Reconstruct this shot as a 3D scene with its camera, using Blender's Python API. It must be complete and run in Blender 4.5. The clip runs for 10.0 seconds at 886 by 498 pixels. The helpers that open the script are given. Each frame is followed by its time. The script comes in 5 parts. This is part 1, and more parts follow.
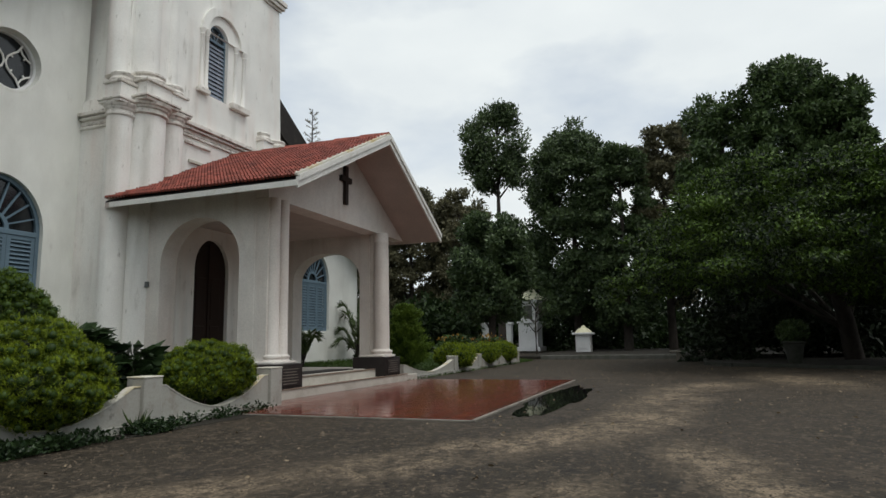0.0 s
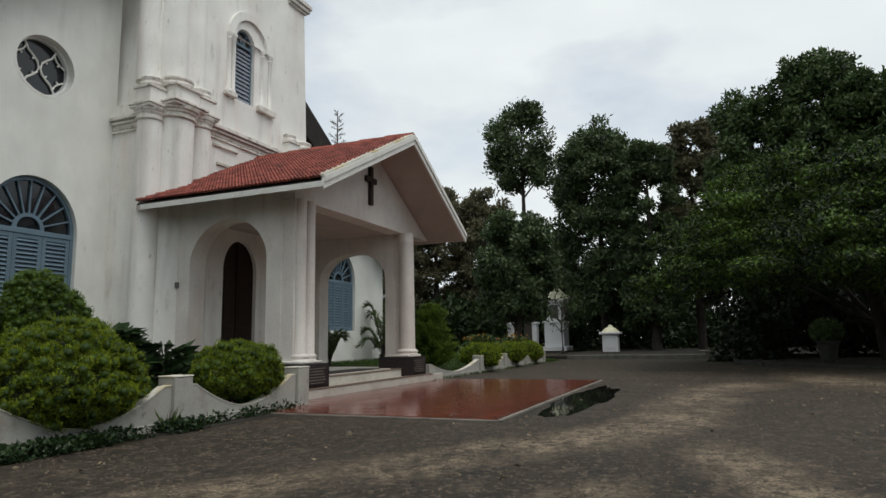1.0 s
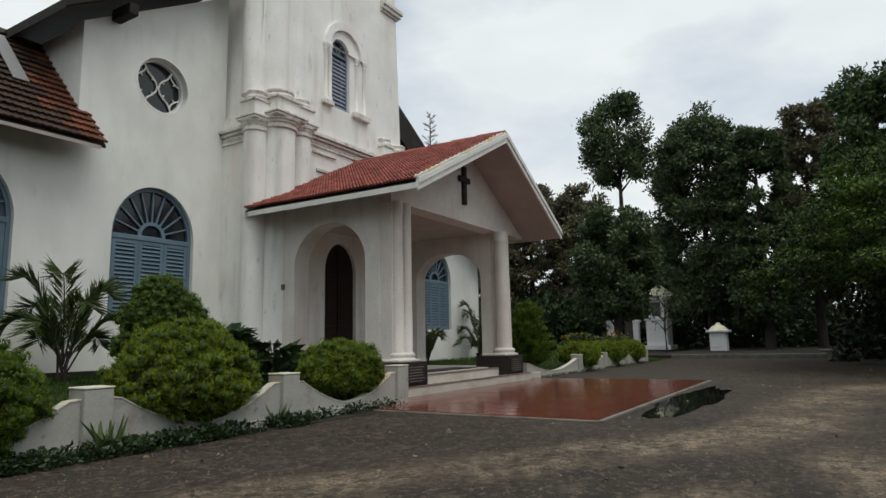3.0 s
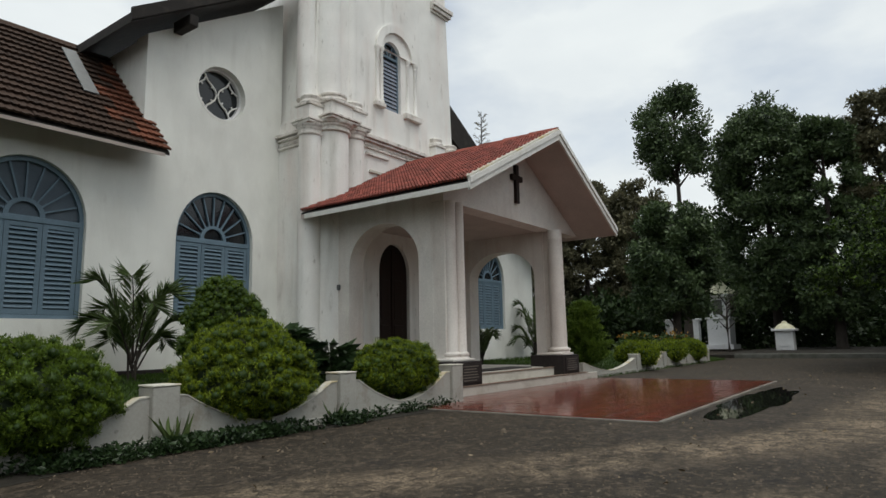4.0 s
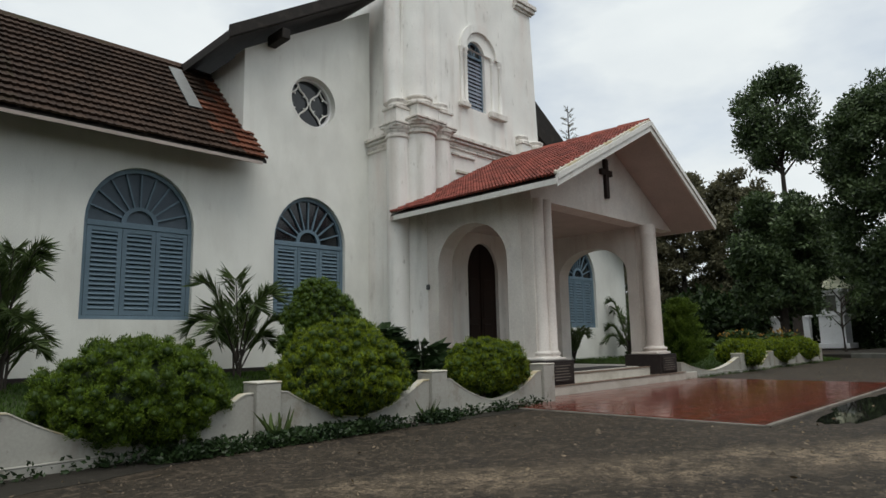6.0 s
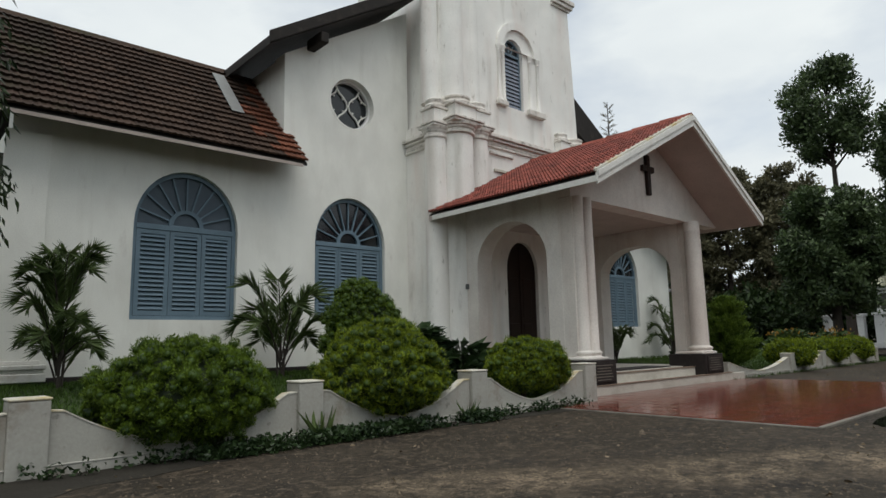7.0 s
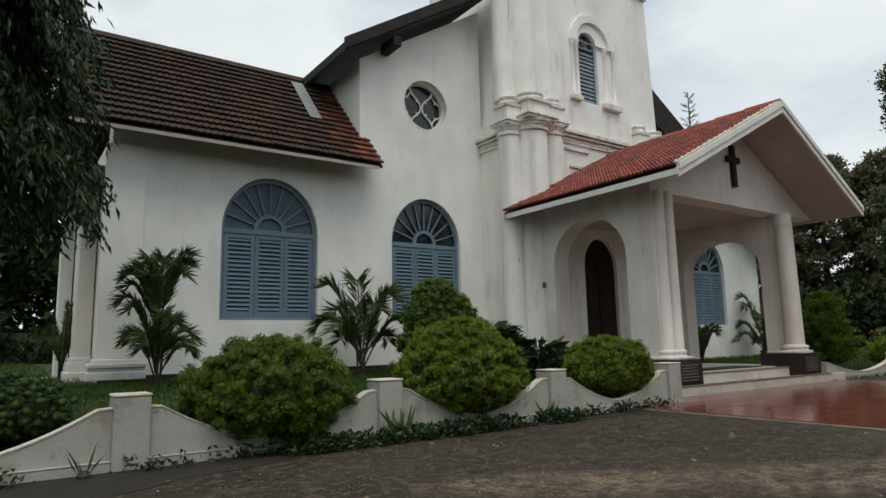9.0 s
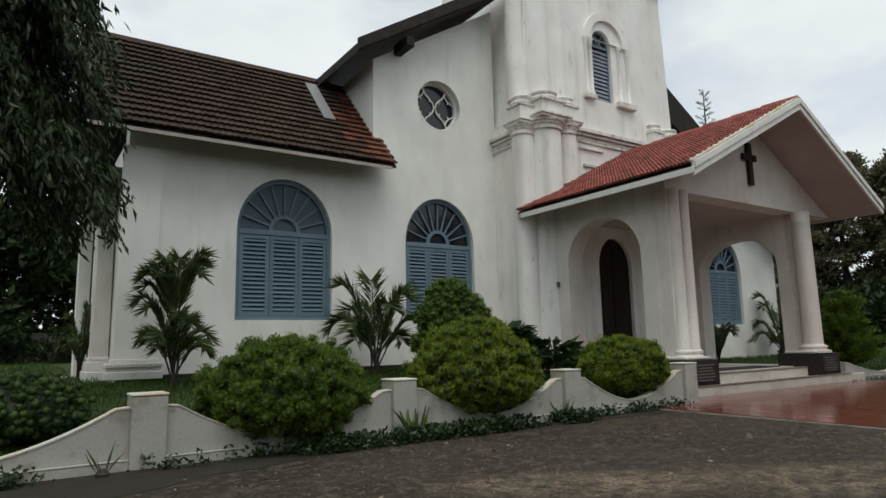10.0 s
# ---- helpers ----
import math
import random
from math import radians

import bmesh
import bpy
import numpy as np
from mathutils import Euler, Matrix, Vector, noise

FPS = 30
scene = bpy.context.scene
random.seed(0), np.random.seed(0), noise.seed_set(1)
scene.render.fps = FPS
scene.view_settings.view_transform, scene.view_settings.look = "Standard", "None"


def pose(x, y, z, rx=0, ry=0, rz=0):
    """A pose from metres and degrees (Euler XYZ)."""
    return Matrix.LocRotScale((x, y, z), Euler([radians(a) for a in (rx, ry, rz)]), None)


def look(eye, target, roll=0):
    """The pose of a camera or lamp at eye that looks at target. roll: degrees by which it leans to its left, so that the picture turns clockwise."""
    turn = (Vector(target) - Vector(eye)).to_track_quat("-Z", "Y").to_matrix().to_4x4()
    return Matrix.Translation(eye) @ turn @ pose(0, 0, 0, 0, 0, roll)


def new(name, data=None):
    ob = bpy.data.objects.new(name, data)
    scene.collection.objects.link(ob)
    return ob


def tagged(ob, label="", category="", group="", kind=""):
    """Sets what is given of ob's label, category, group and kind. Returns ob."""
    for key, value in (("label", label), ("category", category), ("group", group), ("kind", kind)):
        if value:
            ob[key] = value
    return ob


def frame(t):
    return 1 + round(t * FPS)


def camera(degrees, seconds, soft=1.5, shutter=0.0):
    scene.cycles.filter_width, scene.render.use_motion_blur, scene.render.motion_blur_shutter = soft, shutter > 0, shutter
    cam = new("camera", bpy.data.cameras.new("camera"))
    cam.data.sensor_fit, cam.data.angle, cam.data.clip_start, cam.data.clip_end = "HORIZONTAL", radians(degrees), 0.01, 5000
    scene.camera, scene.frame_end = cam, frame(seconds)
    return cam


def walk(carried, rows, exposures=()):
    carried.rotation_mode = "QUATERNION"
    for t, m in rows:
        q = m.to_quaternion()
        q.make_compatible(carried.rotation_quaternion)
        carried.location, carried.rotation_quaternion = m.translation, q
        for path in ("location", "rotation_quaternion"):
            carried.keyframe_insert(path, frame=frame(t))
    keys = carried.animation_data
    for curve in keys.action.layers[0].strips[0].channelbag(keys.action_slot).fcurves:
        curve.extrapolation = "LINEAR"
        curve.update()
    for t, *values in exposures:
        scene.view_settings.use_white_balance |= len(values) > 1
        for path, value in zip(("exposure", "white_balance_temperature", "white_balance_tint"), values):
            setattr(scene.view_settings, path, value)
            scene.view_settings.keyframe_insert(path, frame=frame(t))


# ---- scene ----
# ---------------------------------------------------------------- camera
cam = camera(69.9, 10.0, soft=1.5)
TURNS = [
    (0, 98.189, 0.949, -69.302),
    (0.5, 98.193, 0.958, -68.417),
    (1, 98.200, 0.972, -67.018),
    (1.5, 98.209, 0.992, -65.122),
    (2, 98.222, 1.015, -62.732),
    (2.5, 98.234, 1.036, -60.656),
    (4, 98.280, 1.102, -53.551),
    (4.5, 98.296, 1.121, -51.392),
    (5, 98.312, 1.139, -49.205),
    (5.5, 98.327, 1.154, -47.333),
    (7, 98.372, 1.196, -41.951),
    (7.5, 98.387, 1.208, -40.259),
    (8, 98.403, 1.220, -38.460),
    (8.5, 98.419, 1.231, -36.757),
    (9, 98.435, 1.242, -35.065),
    (9.5, 98.445, 1.248, -34.036),
    (10, 98.447, 1.250, -33.817),
]
walk(cam, [(t, pose(0, 0, 1.1, rx, ry, rz)) for t, rx, ry, rz in TURNS])

# ---------------------------------------------------------------- world and light
SUN_EL, SUN_AZ = radians(67), radians(205)
world = bpy.data.worlds.new("overcast_sky")
scene.world = world
world.use_nodes = True
wn, wl = world.node_tree.nodes, world.node_tree.links
wn.clear()
w_out = wn.new("ShaderNodeOutputWorld")
w_bg = wn.new("ShaderNodeBackground")
w_sky = wn.new("ShaderNodeTexSky")
w_sky.sky_type, w_sky.sun_disc = "NISHITA", False
w_sky.sun_elevation, w_sky.sun_rotation = SUN_EL, SUN_AZ
w_dim = wn.new("ShaderNodeVectorMath")
w_dim.operation = "SCALE"
w_dim.inputs["Scale"].default_value = 0.13
w_co = wn.new("ShaderNodeTexCoord")
w_map = wn.new("ShaderNodeMapping")
w_map.inputs["Scale"].default_value = (1.0, 1.0, 2.2)
w_n1 = wn.new("ShaderNodeTexNoise")
w_n1.inputs["Scale"].default_value, w_n1.inputs["Detail"].default_value = 2.3, 6.0
w_r1 = wn.new("ShaderNodeValToRGB")
w_r1.color_ramp.elements[0].position, w_r1.color_ramp.elements[0].color = 0.33, (0.55, 0.55, 0.55, 1)
w_r1.color_ramp.elements[1].position, w_r1.color_ramp.elements[1].color = 0.52, (1, 1, 1, 1)
w_n2 = wn.new("ShaderNodeTexNoise")
w_n2.inputs["Scale"].default_value, w_n2.inputs["Detail"].default_value = 3.6, 5.0
w_r2 = wn.new("ShaderNodeValToRGB")
w_r2.color_ramp.elements[0].position, w_r2.color_ramp.elements[0].color = 0.34, (0.76, 0.815, 0.84, 1)
w_r2.color_ramp.elements[1].position, w_r2.color_ramp.elements[1].color = 0.66, (0.86, 0.91, 0.915, 1)
w_mix = wn.new("ShaderNodeMix")
w_mix.data_type = "RGBA"
wl.new(w_co.outputs["Generated"], w_map.inputs["Vector"])
wl.new(w_map.outputs["Vector"], w_n1.inputs["Vector"])
wl.new(w_map.outputs["Vector"], w_n2.inputs["Vector"])
wl.new(w_n1.outputs["Fac"], w_r1.inputs["Fac"])
wl.new(w_n2.outputs["Fac"], w_r2.inputs["Fac"])
wl.new(w_sky.outputs["Color"], w_dim.inputs[0])
wl.new(w_r1.outputs["Color"], w_mix.inputs["Factor"])
wl.new(w_dim.outputs["Vector"], w_mix.inputs["A"])
wl.new(w_r2.outputs["Color"], w_mix.inputs["B"])
wl.new(w_mix.outputs["Result"], w_bg.inputs["Color"])
w_bg.inputs["Strength"].default_value = 1.0
wl.new(w_bg.outputs["Background"], w_out.inputs["Surface"])

sun = new("sun", bpy.data.lights.new("sun", "SUN"))
sun.data.energy, sun.data.angle, sun.data.color = 1.5, radians(40), (1.0, 0.97, 0.92)
sun.matrix_world = look((4.7, -9.2, 36), (10, 5, 0))


# ---------------------------------------------------------------- materials
def material(name, base, rough=0.7, metal=0.0, spread=(), fine=30.0, coarse=2.0, bump=0.15, stretch=(1, 1, 1),
             island=0.0, piece=0.0, spec=0.3, streak=()):
    """A surface: a base colour, other colours spread over it as (colour, scale, from, to, amount), grain and relief."""
    m = bpy.data.materials.new(name)
    m.use_nodes = True
    nodes, links = m.node_tree.nodes, m.node_tree.links
    bsdf = nodes["Principled BSDF"]
    bsdf.inputs["Roughness"].default_value = rough
    bsdf.inputs["Metallic"].default_value = metal
    bsdf.inputs["Specular IOR Level"].default_value = spec
    co = nodes.new("ShaderNodeTexCoord")
    mp = nodes.new("ShaderNodeMapping")
    mp.inputs["Scale"].default_value = stretch
    links.new(co.outputs["Object"], mp.inputs["Vector"])
    colour = nodes.new("ShaderNodeRGB")
    colour.outputs[0].default_value = (*base, 1)
    last = colour.outputs[0]
    for other, scale, lo, hi, amount in spread:
        nz = nodes.new("ShaderNodeTexNoise")
        nz.inputs["Scale"].default_value, nz.inputs["Detail"].default_value = scale, 7.0
        nz.inputs["Roughness"].default_value = 0.62
        links.new(mp.outputs["Vector"], nz.inputs["Vector"])
        rg = nodes.new("ShaderNodeMapRange")
        rg.inputs["From Min"].default_value, rg.inputs["From Max"].default_value = lo, hi
        rg.inputs["To Max"].default_value = amount
        links.new(nz.outputs["Fac"], rg.inputs["Value"])
        mx = nodes.new("ShaderNodeMix")
        mx.data_type = "RGBA"
        links.new(rg.outputs["Result"], mx.inputs["Factor"])
        links.new(last, mx.inputs["A"])
        mx.inputs["B"].default_value = (*other, 1)
        last = mx.outputs["Result"]
    for other, across, down, lo, hi, amount in streak:
        ms = nodes.new("ShaderNodeMapping")
        ms.inputs["Scale"].default_value = (across, across, down)
        links.new(co.outputs["Object"], ms.inputs["Vector"])
        nz = nodes.new("ShaderNodeTexNoise")
        nz.inputs["Scale"].default_value, nz.inputs["Detail"].default_value = 1.0, 5.0
        links.new(ms.outputs["Vector"], nz.inputs["Vector"])
        rg = nodes.new("ShaderNodeMapRange")
        rg.inputs["From Min"].default_value, rg.inputs["From Max"].default_value = lo, hi
        rg.inputs["To Max"].default_value = amount
        links.new(nz.outputs["Fac"], rg.inputs["Value"])
        mx = nodes.new("ShaderNodeMix")
        mx.data_type = "RGBA"
        links.new(rg.outputs["Result"], mx.inputs["Factor"])
        links.new(last, mx.inputs["A"])
        mx.inputs["B"].default_value = (*other, 1)
        last = mx.outputs["Result"]
    n1 = nodes.new("ShaderNodeTexNoise")
    n1.inputs["Scale"].default_value, n1.inputs["Detail"].default_value = fine, 6.0
    links.new(co.outputs["Object"], n1.inputs["Vector"])
    n2 = nodes.new("ShaderNodeTexNoise")
    n2.inputs["Scale"].default_value, n2.inputs["Detail"].default_value = coarse, 4.0
    links.new(co.outputs["Object"], n2.inputs["Vector"])
    add = nodes.new("ShaderNodeMath")
    add.operation = "ADD"
    links.new(n1.outputs["Fac"], add.inputs[0])
    links.new(n2.outputs["Fac"], add.inputs[1])
    tone = nodes.new("ShaderNodeMapRange")
    tone.inputs["From Min"].default_value, tone.inputs["From Max"].default_value = 0.6, 1.4
    tone.inputs["To Min"].default_value, tone.inputs["To Max"].default_value = 0.86, 1.12
    links.new(add.outputs[0], tone.inputs["Value"])
    value = tone.outputs["Result"]
    for amount, kind in ((island, "ShaderNodeNewGeometry"), (piece, "ShaderNodeObjectInfo")):
        if amount:
            src = nodes.new(kind)
            r = nodes.new("ShaderNodeMapRange")
            r.inputs["To Min"].default_value, r.inputs["To Max"].default_value = 1 - amount, 1 + amount
            links.new(src.outputs["Random Per Island" if island and kind == "ShaderNodeNewGeometry" else "Random"], r.inputs["Value"])
            mul = nodes.new("ShaderNodeMath")
            mul.operation = "MULTIPLY"
            links.new(value, mul.inputs[0])
            links.new(r.outputs["Result"], mul.inputs[1])
            value = mul.outputs[0]
    hsv = nodes.new("ShaderNodeHueSaturation")
    links.new(last, hsv.inputs["Color"])
    links.new(value, hsv.inputs["Value"])
    links.new(hsv.outputs["Color"], bsdf.inputs["Base Color"])
    if bump:
        bp = nodes.new("ShaderNodeBump")
        bp.inputs["Strength"].default_value, bp.inputs["Distance"].default_value = bump, 0.02
        links.new(n1.outputs["Fac"], bp.inputs["Height"])
        links.new(bp.outputs["Normal"], bsdf.inputs["Normal"])
    return m


def foliage(name, dark, light, bright=0.35, rough=0.55, patch=1.2, low=0.22, high=0.85, each=0.55):
    """Leaves whose tint varies from leaf to leaf and from clump to clump, and that let some light through."""
    m = bpy.data.materials.new(name)
    m.use_nodes = True
    nodes, links = m.node_tree.nodes, m.node_tree.links
    bsdf, out = nodes["Principled BSDF"], nodes["Material Output"]
    geo = nodes.new("ShaderNodeNewGeometry")
    co = nodes.new("ShaderNodeTexCoord")
    nz = nodes.new("ShaderNodeTexNoise")
    nz.inputs["Scale"].default_value, nz.inputs["Detail"].default_value = patch, 3.0
    links.new(co.outputs["Object"], nz.inputs["Vector"])
    av = nodes.new("ShaderNodeMath")
    av.operation = "MULTIPLY_ADD"
    av.inputs[1].default_value, av.inputs[2].default_value = each, 0.125 - each / 2
    links.new(geo.outputs["Random Per Island"], av.inputs[0])
    ad = nodes.new("ShaderNodeMath")
    ad.operation = "ADD"
    links.new(av.outputs[0], ad.inputs[0])
    links.new(nz.outputs["Fac"], ad.inputs[1])
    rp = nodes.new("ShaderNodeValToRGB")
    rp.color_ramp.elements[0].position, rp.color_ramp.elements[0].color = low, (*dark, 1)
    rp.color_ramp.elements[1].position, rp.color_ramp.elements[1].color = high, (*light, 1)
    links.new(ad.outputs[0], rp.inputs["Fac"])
    links.new(rp.outputs["Color"], bsdf.inputs["Base Color"])
    bsdf.inputs["Roughness"].default_value = rough
    bsdf.inputs["Specular IOR Level"].default_value = 0.25
    tr = nodes.new("ShaderNodeBsdfTranslucent")
    links.new(rp.outputs["Color"], tr.inputs["Color"])
    mx = nodes.new("ShaderNodeMixShader")
    mx.inputs["Fac"].default_value = bright
    links.new(bsdf.outputs["BSDF"], mx.inputs[1])
    links.new(tr.outputs["BSDF"], mx.inputs[2])
    links.new(mx.outputs["Shader"], out.inputs["Surface"])
    return m


PLASTER = material("white_limewash", (0.785, 0.785, 0.735), 0.85, spread=(
    ((0.64, 0.63, 0.58), 1.3, 0.48, 0.78, 0.7), ((0.45, 0.41, 0.37), 3.2, 0.62, 0.80, 0.55)),
    fine=60, coarse=1.0, bump=0.12, stretch=(1, 1, 0.35), streak=(((0.52, 0.50, 0.44), 2.6, 0.24, 0.61, 0.80, 0.45),))
TOWER_PLASTER = material("stained_limewash", (0.83, 0.82, 0.78), 0.85, spread=(
    ((0.78, 0.72, 0.67), 0.9, 0.47, 0.70, 0.5), ((0.36, 0.33, 0.28), 2.6, 0.62, 0.76, 0.5), ((0.30, 0.28, 0.23), 7.0, 0.63, 0.72, 0.55)),
    fine=50, coarse=1.2, bump=0.16, stretch=(1.2, 1.2, 0.42),
    streak=(((0.70, 0.56, 0.50), 1.6, 0.22, 0.54, 0.76, 0.5), ((0.40, 0.38, 0.32), 2.4, 0.30, 0.58, 0.78, 0.45)))
MOULDING = material("weathered_moulding", (0.74, 0.71, 0.66), 0.88, spread=(
    ((0.34, 0.31, 0.26), 3.0, 0.50, 0.66, 0.6), ((0.16, 0.14, 0.11), 9.0, 0.54, 0.68, 0.7), ((0.62, 0.54, 0.48), 1.8, 0.45, 0.7, 0.4)), fine=45, bump=0.2)
PORCH_PLASTER = material("porch_paint", (0.72, 0.68, 0.63), 0.8, spread=(
    ((0.56, 0.47, 0.41), 0.8, 0.45, 0.75, 0.7), ((0.42, 0.38, 0.33), 3.0, 0.64, 0.8, 0.5)), bump=0.08, stretch=(1, 1, 0.4),
    streak=(((0.48, 0.36, 0.30), 2.6, 0.26, 0.58, 0.76, 0.45),))
# White wall greyed for dirt, and for bush shade and lens fall-off.
GARDEN_PLASTER = material("garden_limewash_dirt_and_shade", (0.37, 0.365, 0.33), 0.9, spread=(
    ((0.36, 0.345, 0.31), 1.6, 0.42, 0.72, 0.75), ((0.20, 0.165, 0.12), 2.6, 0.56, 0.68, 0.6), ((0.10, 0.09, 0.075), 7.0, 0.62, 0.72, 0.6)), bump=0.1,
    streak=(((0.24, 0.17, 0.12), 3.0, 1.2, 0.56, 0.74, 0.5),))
COPING = material("ochre_weathered_coping", (0.56, 0.54, 0.47), 0.9, spread=(
    ((0.46, 0.33, 0.10), 1.9, 0.50, 0.64, 0.8), ((0.28, 0.25, 0.17), 9.0, 0.58, 0.74, 0.6)), bump=0.25)
FASCIA = material("white_fascia_paint", (0.72, 0.71, 0.67), 0.6, spread=(((0.5, 0.45, 0.36), 5.0, 0.55, 0.75, 0.6),), bump=0.06)
# Pinkish paint, darkened to include the shade under eaves and ceiling.
SOFFIT = material("pinkish_soffit_with_shade", (0.47, 0.40, 0.36), 0.8, spread=(((0.52, 0.44, 0.40), 1.5, 0.4, 0.7, 0.6),), bump=0.05)
SLATE = material("dark_stone_block", (0.026, 0.021, 0.020), 0.55, spread=(((0.05, 0.044, 0.042), 6.0, 0.5, 0.75, 0.6),), bump=0.1, spec=0.25)
STEP = material("pale_step_stone", (0.55, 0.52, 0.46), 0.55, spread=(((0.38, 0.34, 0.28), 2.6, 0.45, 0.7, 0.7),), bump=0.08)
NOSING = material("worn_brown_nosing", (0.26, 0.19, 0.145), 0.6, spread=(((0.12, 0.085, 0.06), 4.0, 0.42, 0.66, 0.7),), bump=0.08)
BLUE = material("blue_grey_paint", (0.130, 0.190, 0.238), 0.55, spread=(((0.105, 0.16, 0.20), 3.0, 0.42, 0.7, 0.7),), bump=0.06, piece=0.08)
# Paler copy of the blue, with sky light on the louvres in its colour.
BLUE_SKYLIT = material("sky_lit_blue_paint", (0.25, 0.28, 0.335), 0.6, spread=(((0.19, 0.225, 0.275), 3.0, 0.42, 0.7, 0.7),), bump=0.06, piece=0.08)
BLUE_PALE = material("pale_blue_panel", (0.075, 0.10, 0.125), 0.6, spread=(((0.10, 0.125, 0.15), 3.0, 0.42, 0.7, 0.7),), bump=0.05)
DARK = material("black_sheet_for_room_shade", (0.012, 0.012, 0.013), 0.9, bump=0)
GLASS = material("dark_window_glass", (0.012, 0.015, 0.018), 0.12, bump=0.02, spec=0.5)
DOOR = material("dark_varnished_wood", (0.020, 0.010, 0.007), 0.45, spread=(((0.018, 0.008, 0.006), 5.0, 0.4, 0.7, 0.8),), bump=0.1, stretch=(6, 6, 0.6))
WOOD_DARK = material("blackened_roof_timber", (0.022, 0.019, 0.017), 0.85, spread=(((0.06, 0.05, 0.04), 5.0, 0.5, 0.75, 0.6),), bump=0.15)
TILE_OLD = material("old_clay_tile", (0.052, 0.031, 0.021), 0.85, spread=(
    ((0.024, 0.017, 0.012), 0.9, 0.44, 0.68, 0.8), ((0.042, 0.046, 0.016), 1.4, 0.50, 0.70, 0.65)), bump=0.2, island=0.22, piece=0.28)
TILE_RUST = material("mossy_red_clay_tile", (0.155, 0.055, 0.030), 0.85, spread=(
    ((0.06, 0.035, 0.022), 1.6, 0.42, 0.66, 0.8), ((0.085, 0.080, 0.020), 2.3, 0.55, 0.72, 0.8)), bump=0.2, island=0.22, piece=0.32)
TILE_RED = material("red_clay_tile", (0.27, 0.072, 0.050), 0.7, spread=(
    ((0.14, 0.040, 0.034), 1.4, 0.42, 0.66, 0.8), ((0.12, 0.05, 0.035), 5.0, 0.60, 0.78, 0.6)), bump=0.15, island=0.3, piece=0.36)
ASPHALT = material("worn_asphalt", (0.030, 0.0235, 0.0155), 0.72, spread=(
    ((0.042, 0.032, 0.022), 0.45, 0.46, 0.58, 0.8), ((0.085, 0.066, 0.046), 0.8, 0.55, 0.66, 0.45),
    ((0.10, 0.078, 0.055), 3.6, 0.54, 0.62, 0.5), ((0.014, 0.012, 0.010), 1.6, 0.54, 0.66, 0.75),
    ((0.115, 0.088, 0.062), 11.0, 0.54, 0.63, 0.75), ((0.008, 0.007, 0.006), 17.0, 0.53, 0.62, 0.8)), fine=55, coarse=6, bump=0.5, spec=0.22)


def add_drifts(m, drifts, colour):
    """Long drifts of washed-out sand on the ground, broken up by noise: (x, y, half length, half width, turn)."""
    nodes, links = m.node_tree.nodes, m.node_tree.links
    hsv = [n for n in nodes if n.type == "HUE_SAT"][0]
    last = hsv.inputs["Color"].links[0].from_socket
    co = nodes.new("ShaderNodeTexCoord")
    total = None
    for x, y, a, b, turn in drifts:
        mp = nodes.new("ShaderNodeMapping")
        mp.vector_type = "TEXTURE"
        mp.inputs["Location"].default_value = (x, y, 0)
        mp.inputs["Rotation"].default_value = (0, 0, radians(turn))
        mp.inputs["Scale"].default_value = (a, b, 1000)
        links.new(co.outputs["Object"], mp.inputs["Vector"])
        ln = nodes.new("ShaderNodeVectorMath")
        ln.operation = "LENGTH"
        links.new(mp.outputs["Vector"], ln.inputs[0])
        rg = nodes.new("ShaderNodeMapRange")
        rg.inputs["From Min"].default_value, rg.inputs["From Max"].default_value = 1.0, 0.1
        links.new(ln.outputs["Value"], rg.inputs["Value"])
        if total is None:
            total = rg.outputs["Result"]
        else:
            mx = nodes.new("ShaderNodeMath")
            mx.operation = "MAXIMUM"
            links.new(total, mx.inputs[0])
            links.new(rg.outputs["Result"], mx.inputs[1])
            total = mx.outputs[0]
    for scale, lo, hi in ((1.3, 0.36, 0.62), (7.0, 0.38, 0.60), (34.0, 0.40, 0.58)):
        nz = nodes.new("ShaderNodeTexNoise")
        nz.inputs["Scale"].default_value, nz.inputs["Detail"].default_value, nz.inputs["Roughness"].default_value = scale, 8.0, 0.7
        links.new(co.outputs["Object"], nz.inputs["Vector"])
        rg = nodes.new("ShaderNodeMapRange")
        rg.inputs["From Min"].default_value, rg.inputs["From Max"].default_value = lo, hi
        links.new(nz.outputs["Fac"], rg.inputs["Value"])
        mu = nodes.new("ShaderNodeMath")
        mu.operation = "MULTIPLY"
        links.new(total, mu.inputs[0])
        links.new(rg.outputs["Result"], mu.inputs[1])
        total = mu.outputs[0]
    rg = nodes.new("ShaderNodeMapRange")
    rg.inputs["From Max"].default_value, rg.inputs["To Max"].default_value = 0.32, 0.9
    links.new(total, rg.inputs["Value"])
    mix = nodes.new("ShaderNodeMix")
    mix.data_type = "RGBA"
    links.new(rg.outputs["Result"], mix.inputs["Factor"])
    links.new(last, mix.inputs["A"])
    mix.inputs["B"].default_value = (*colour, 1)
    links.new(mix.outputs["Result"], hsv.inputs["Color"])


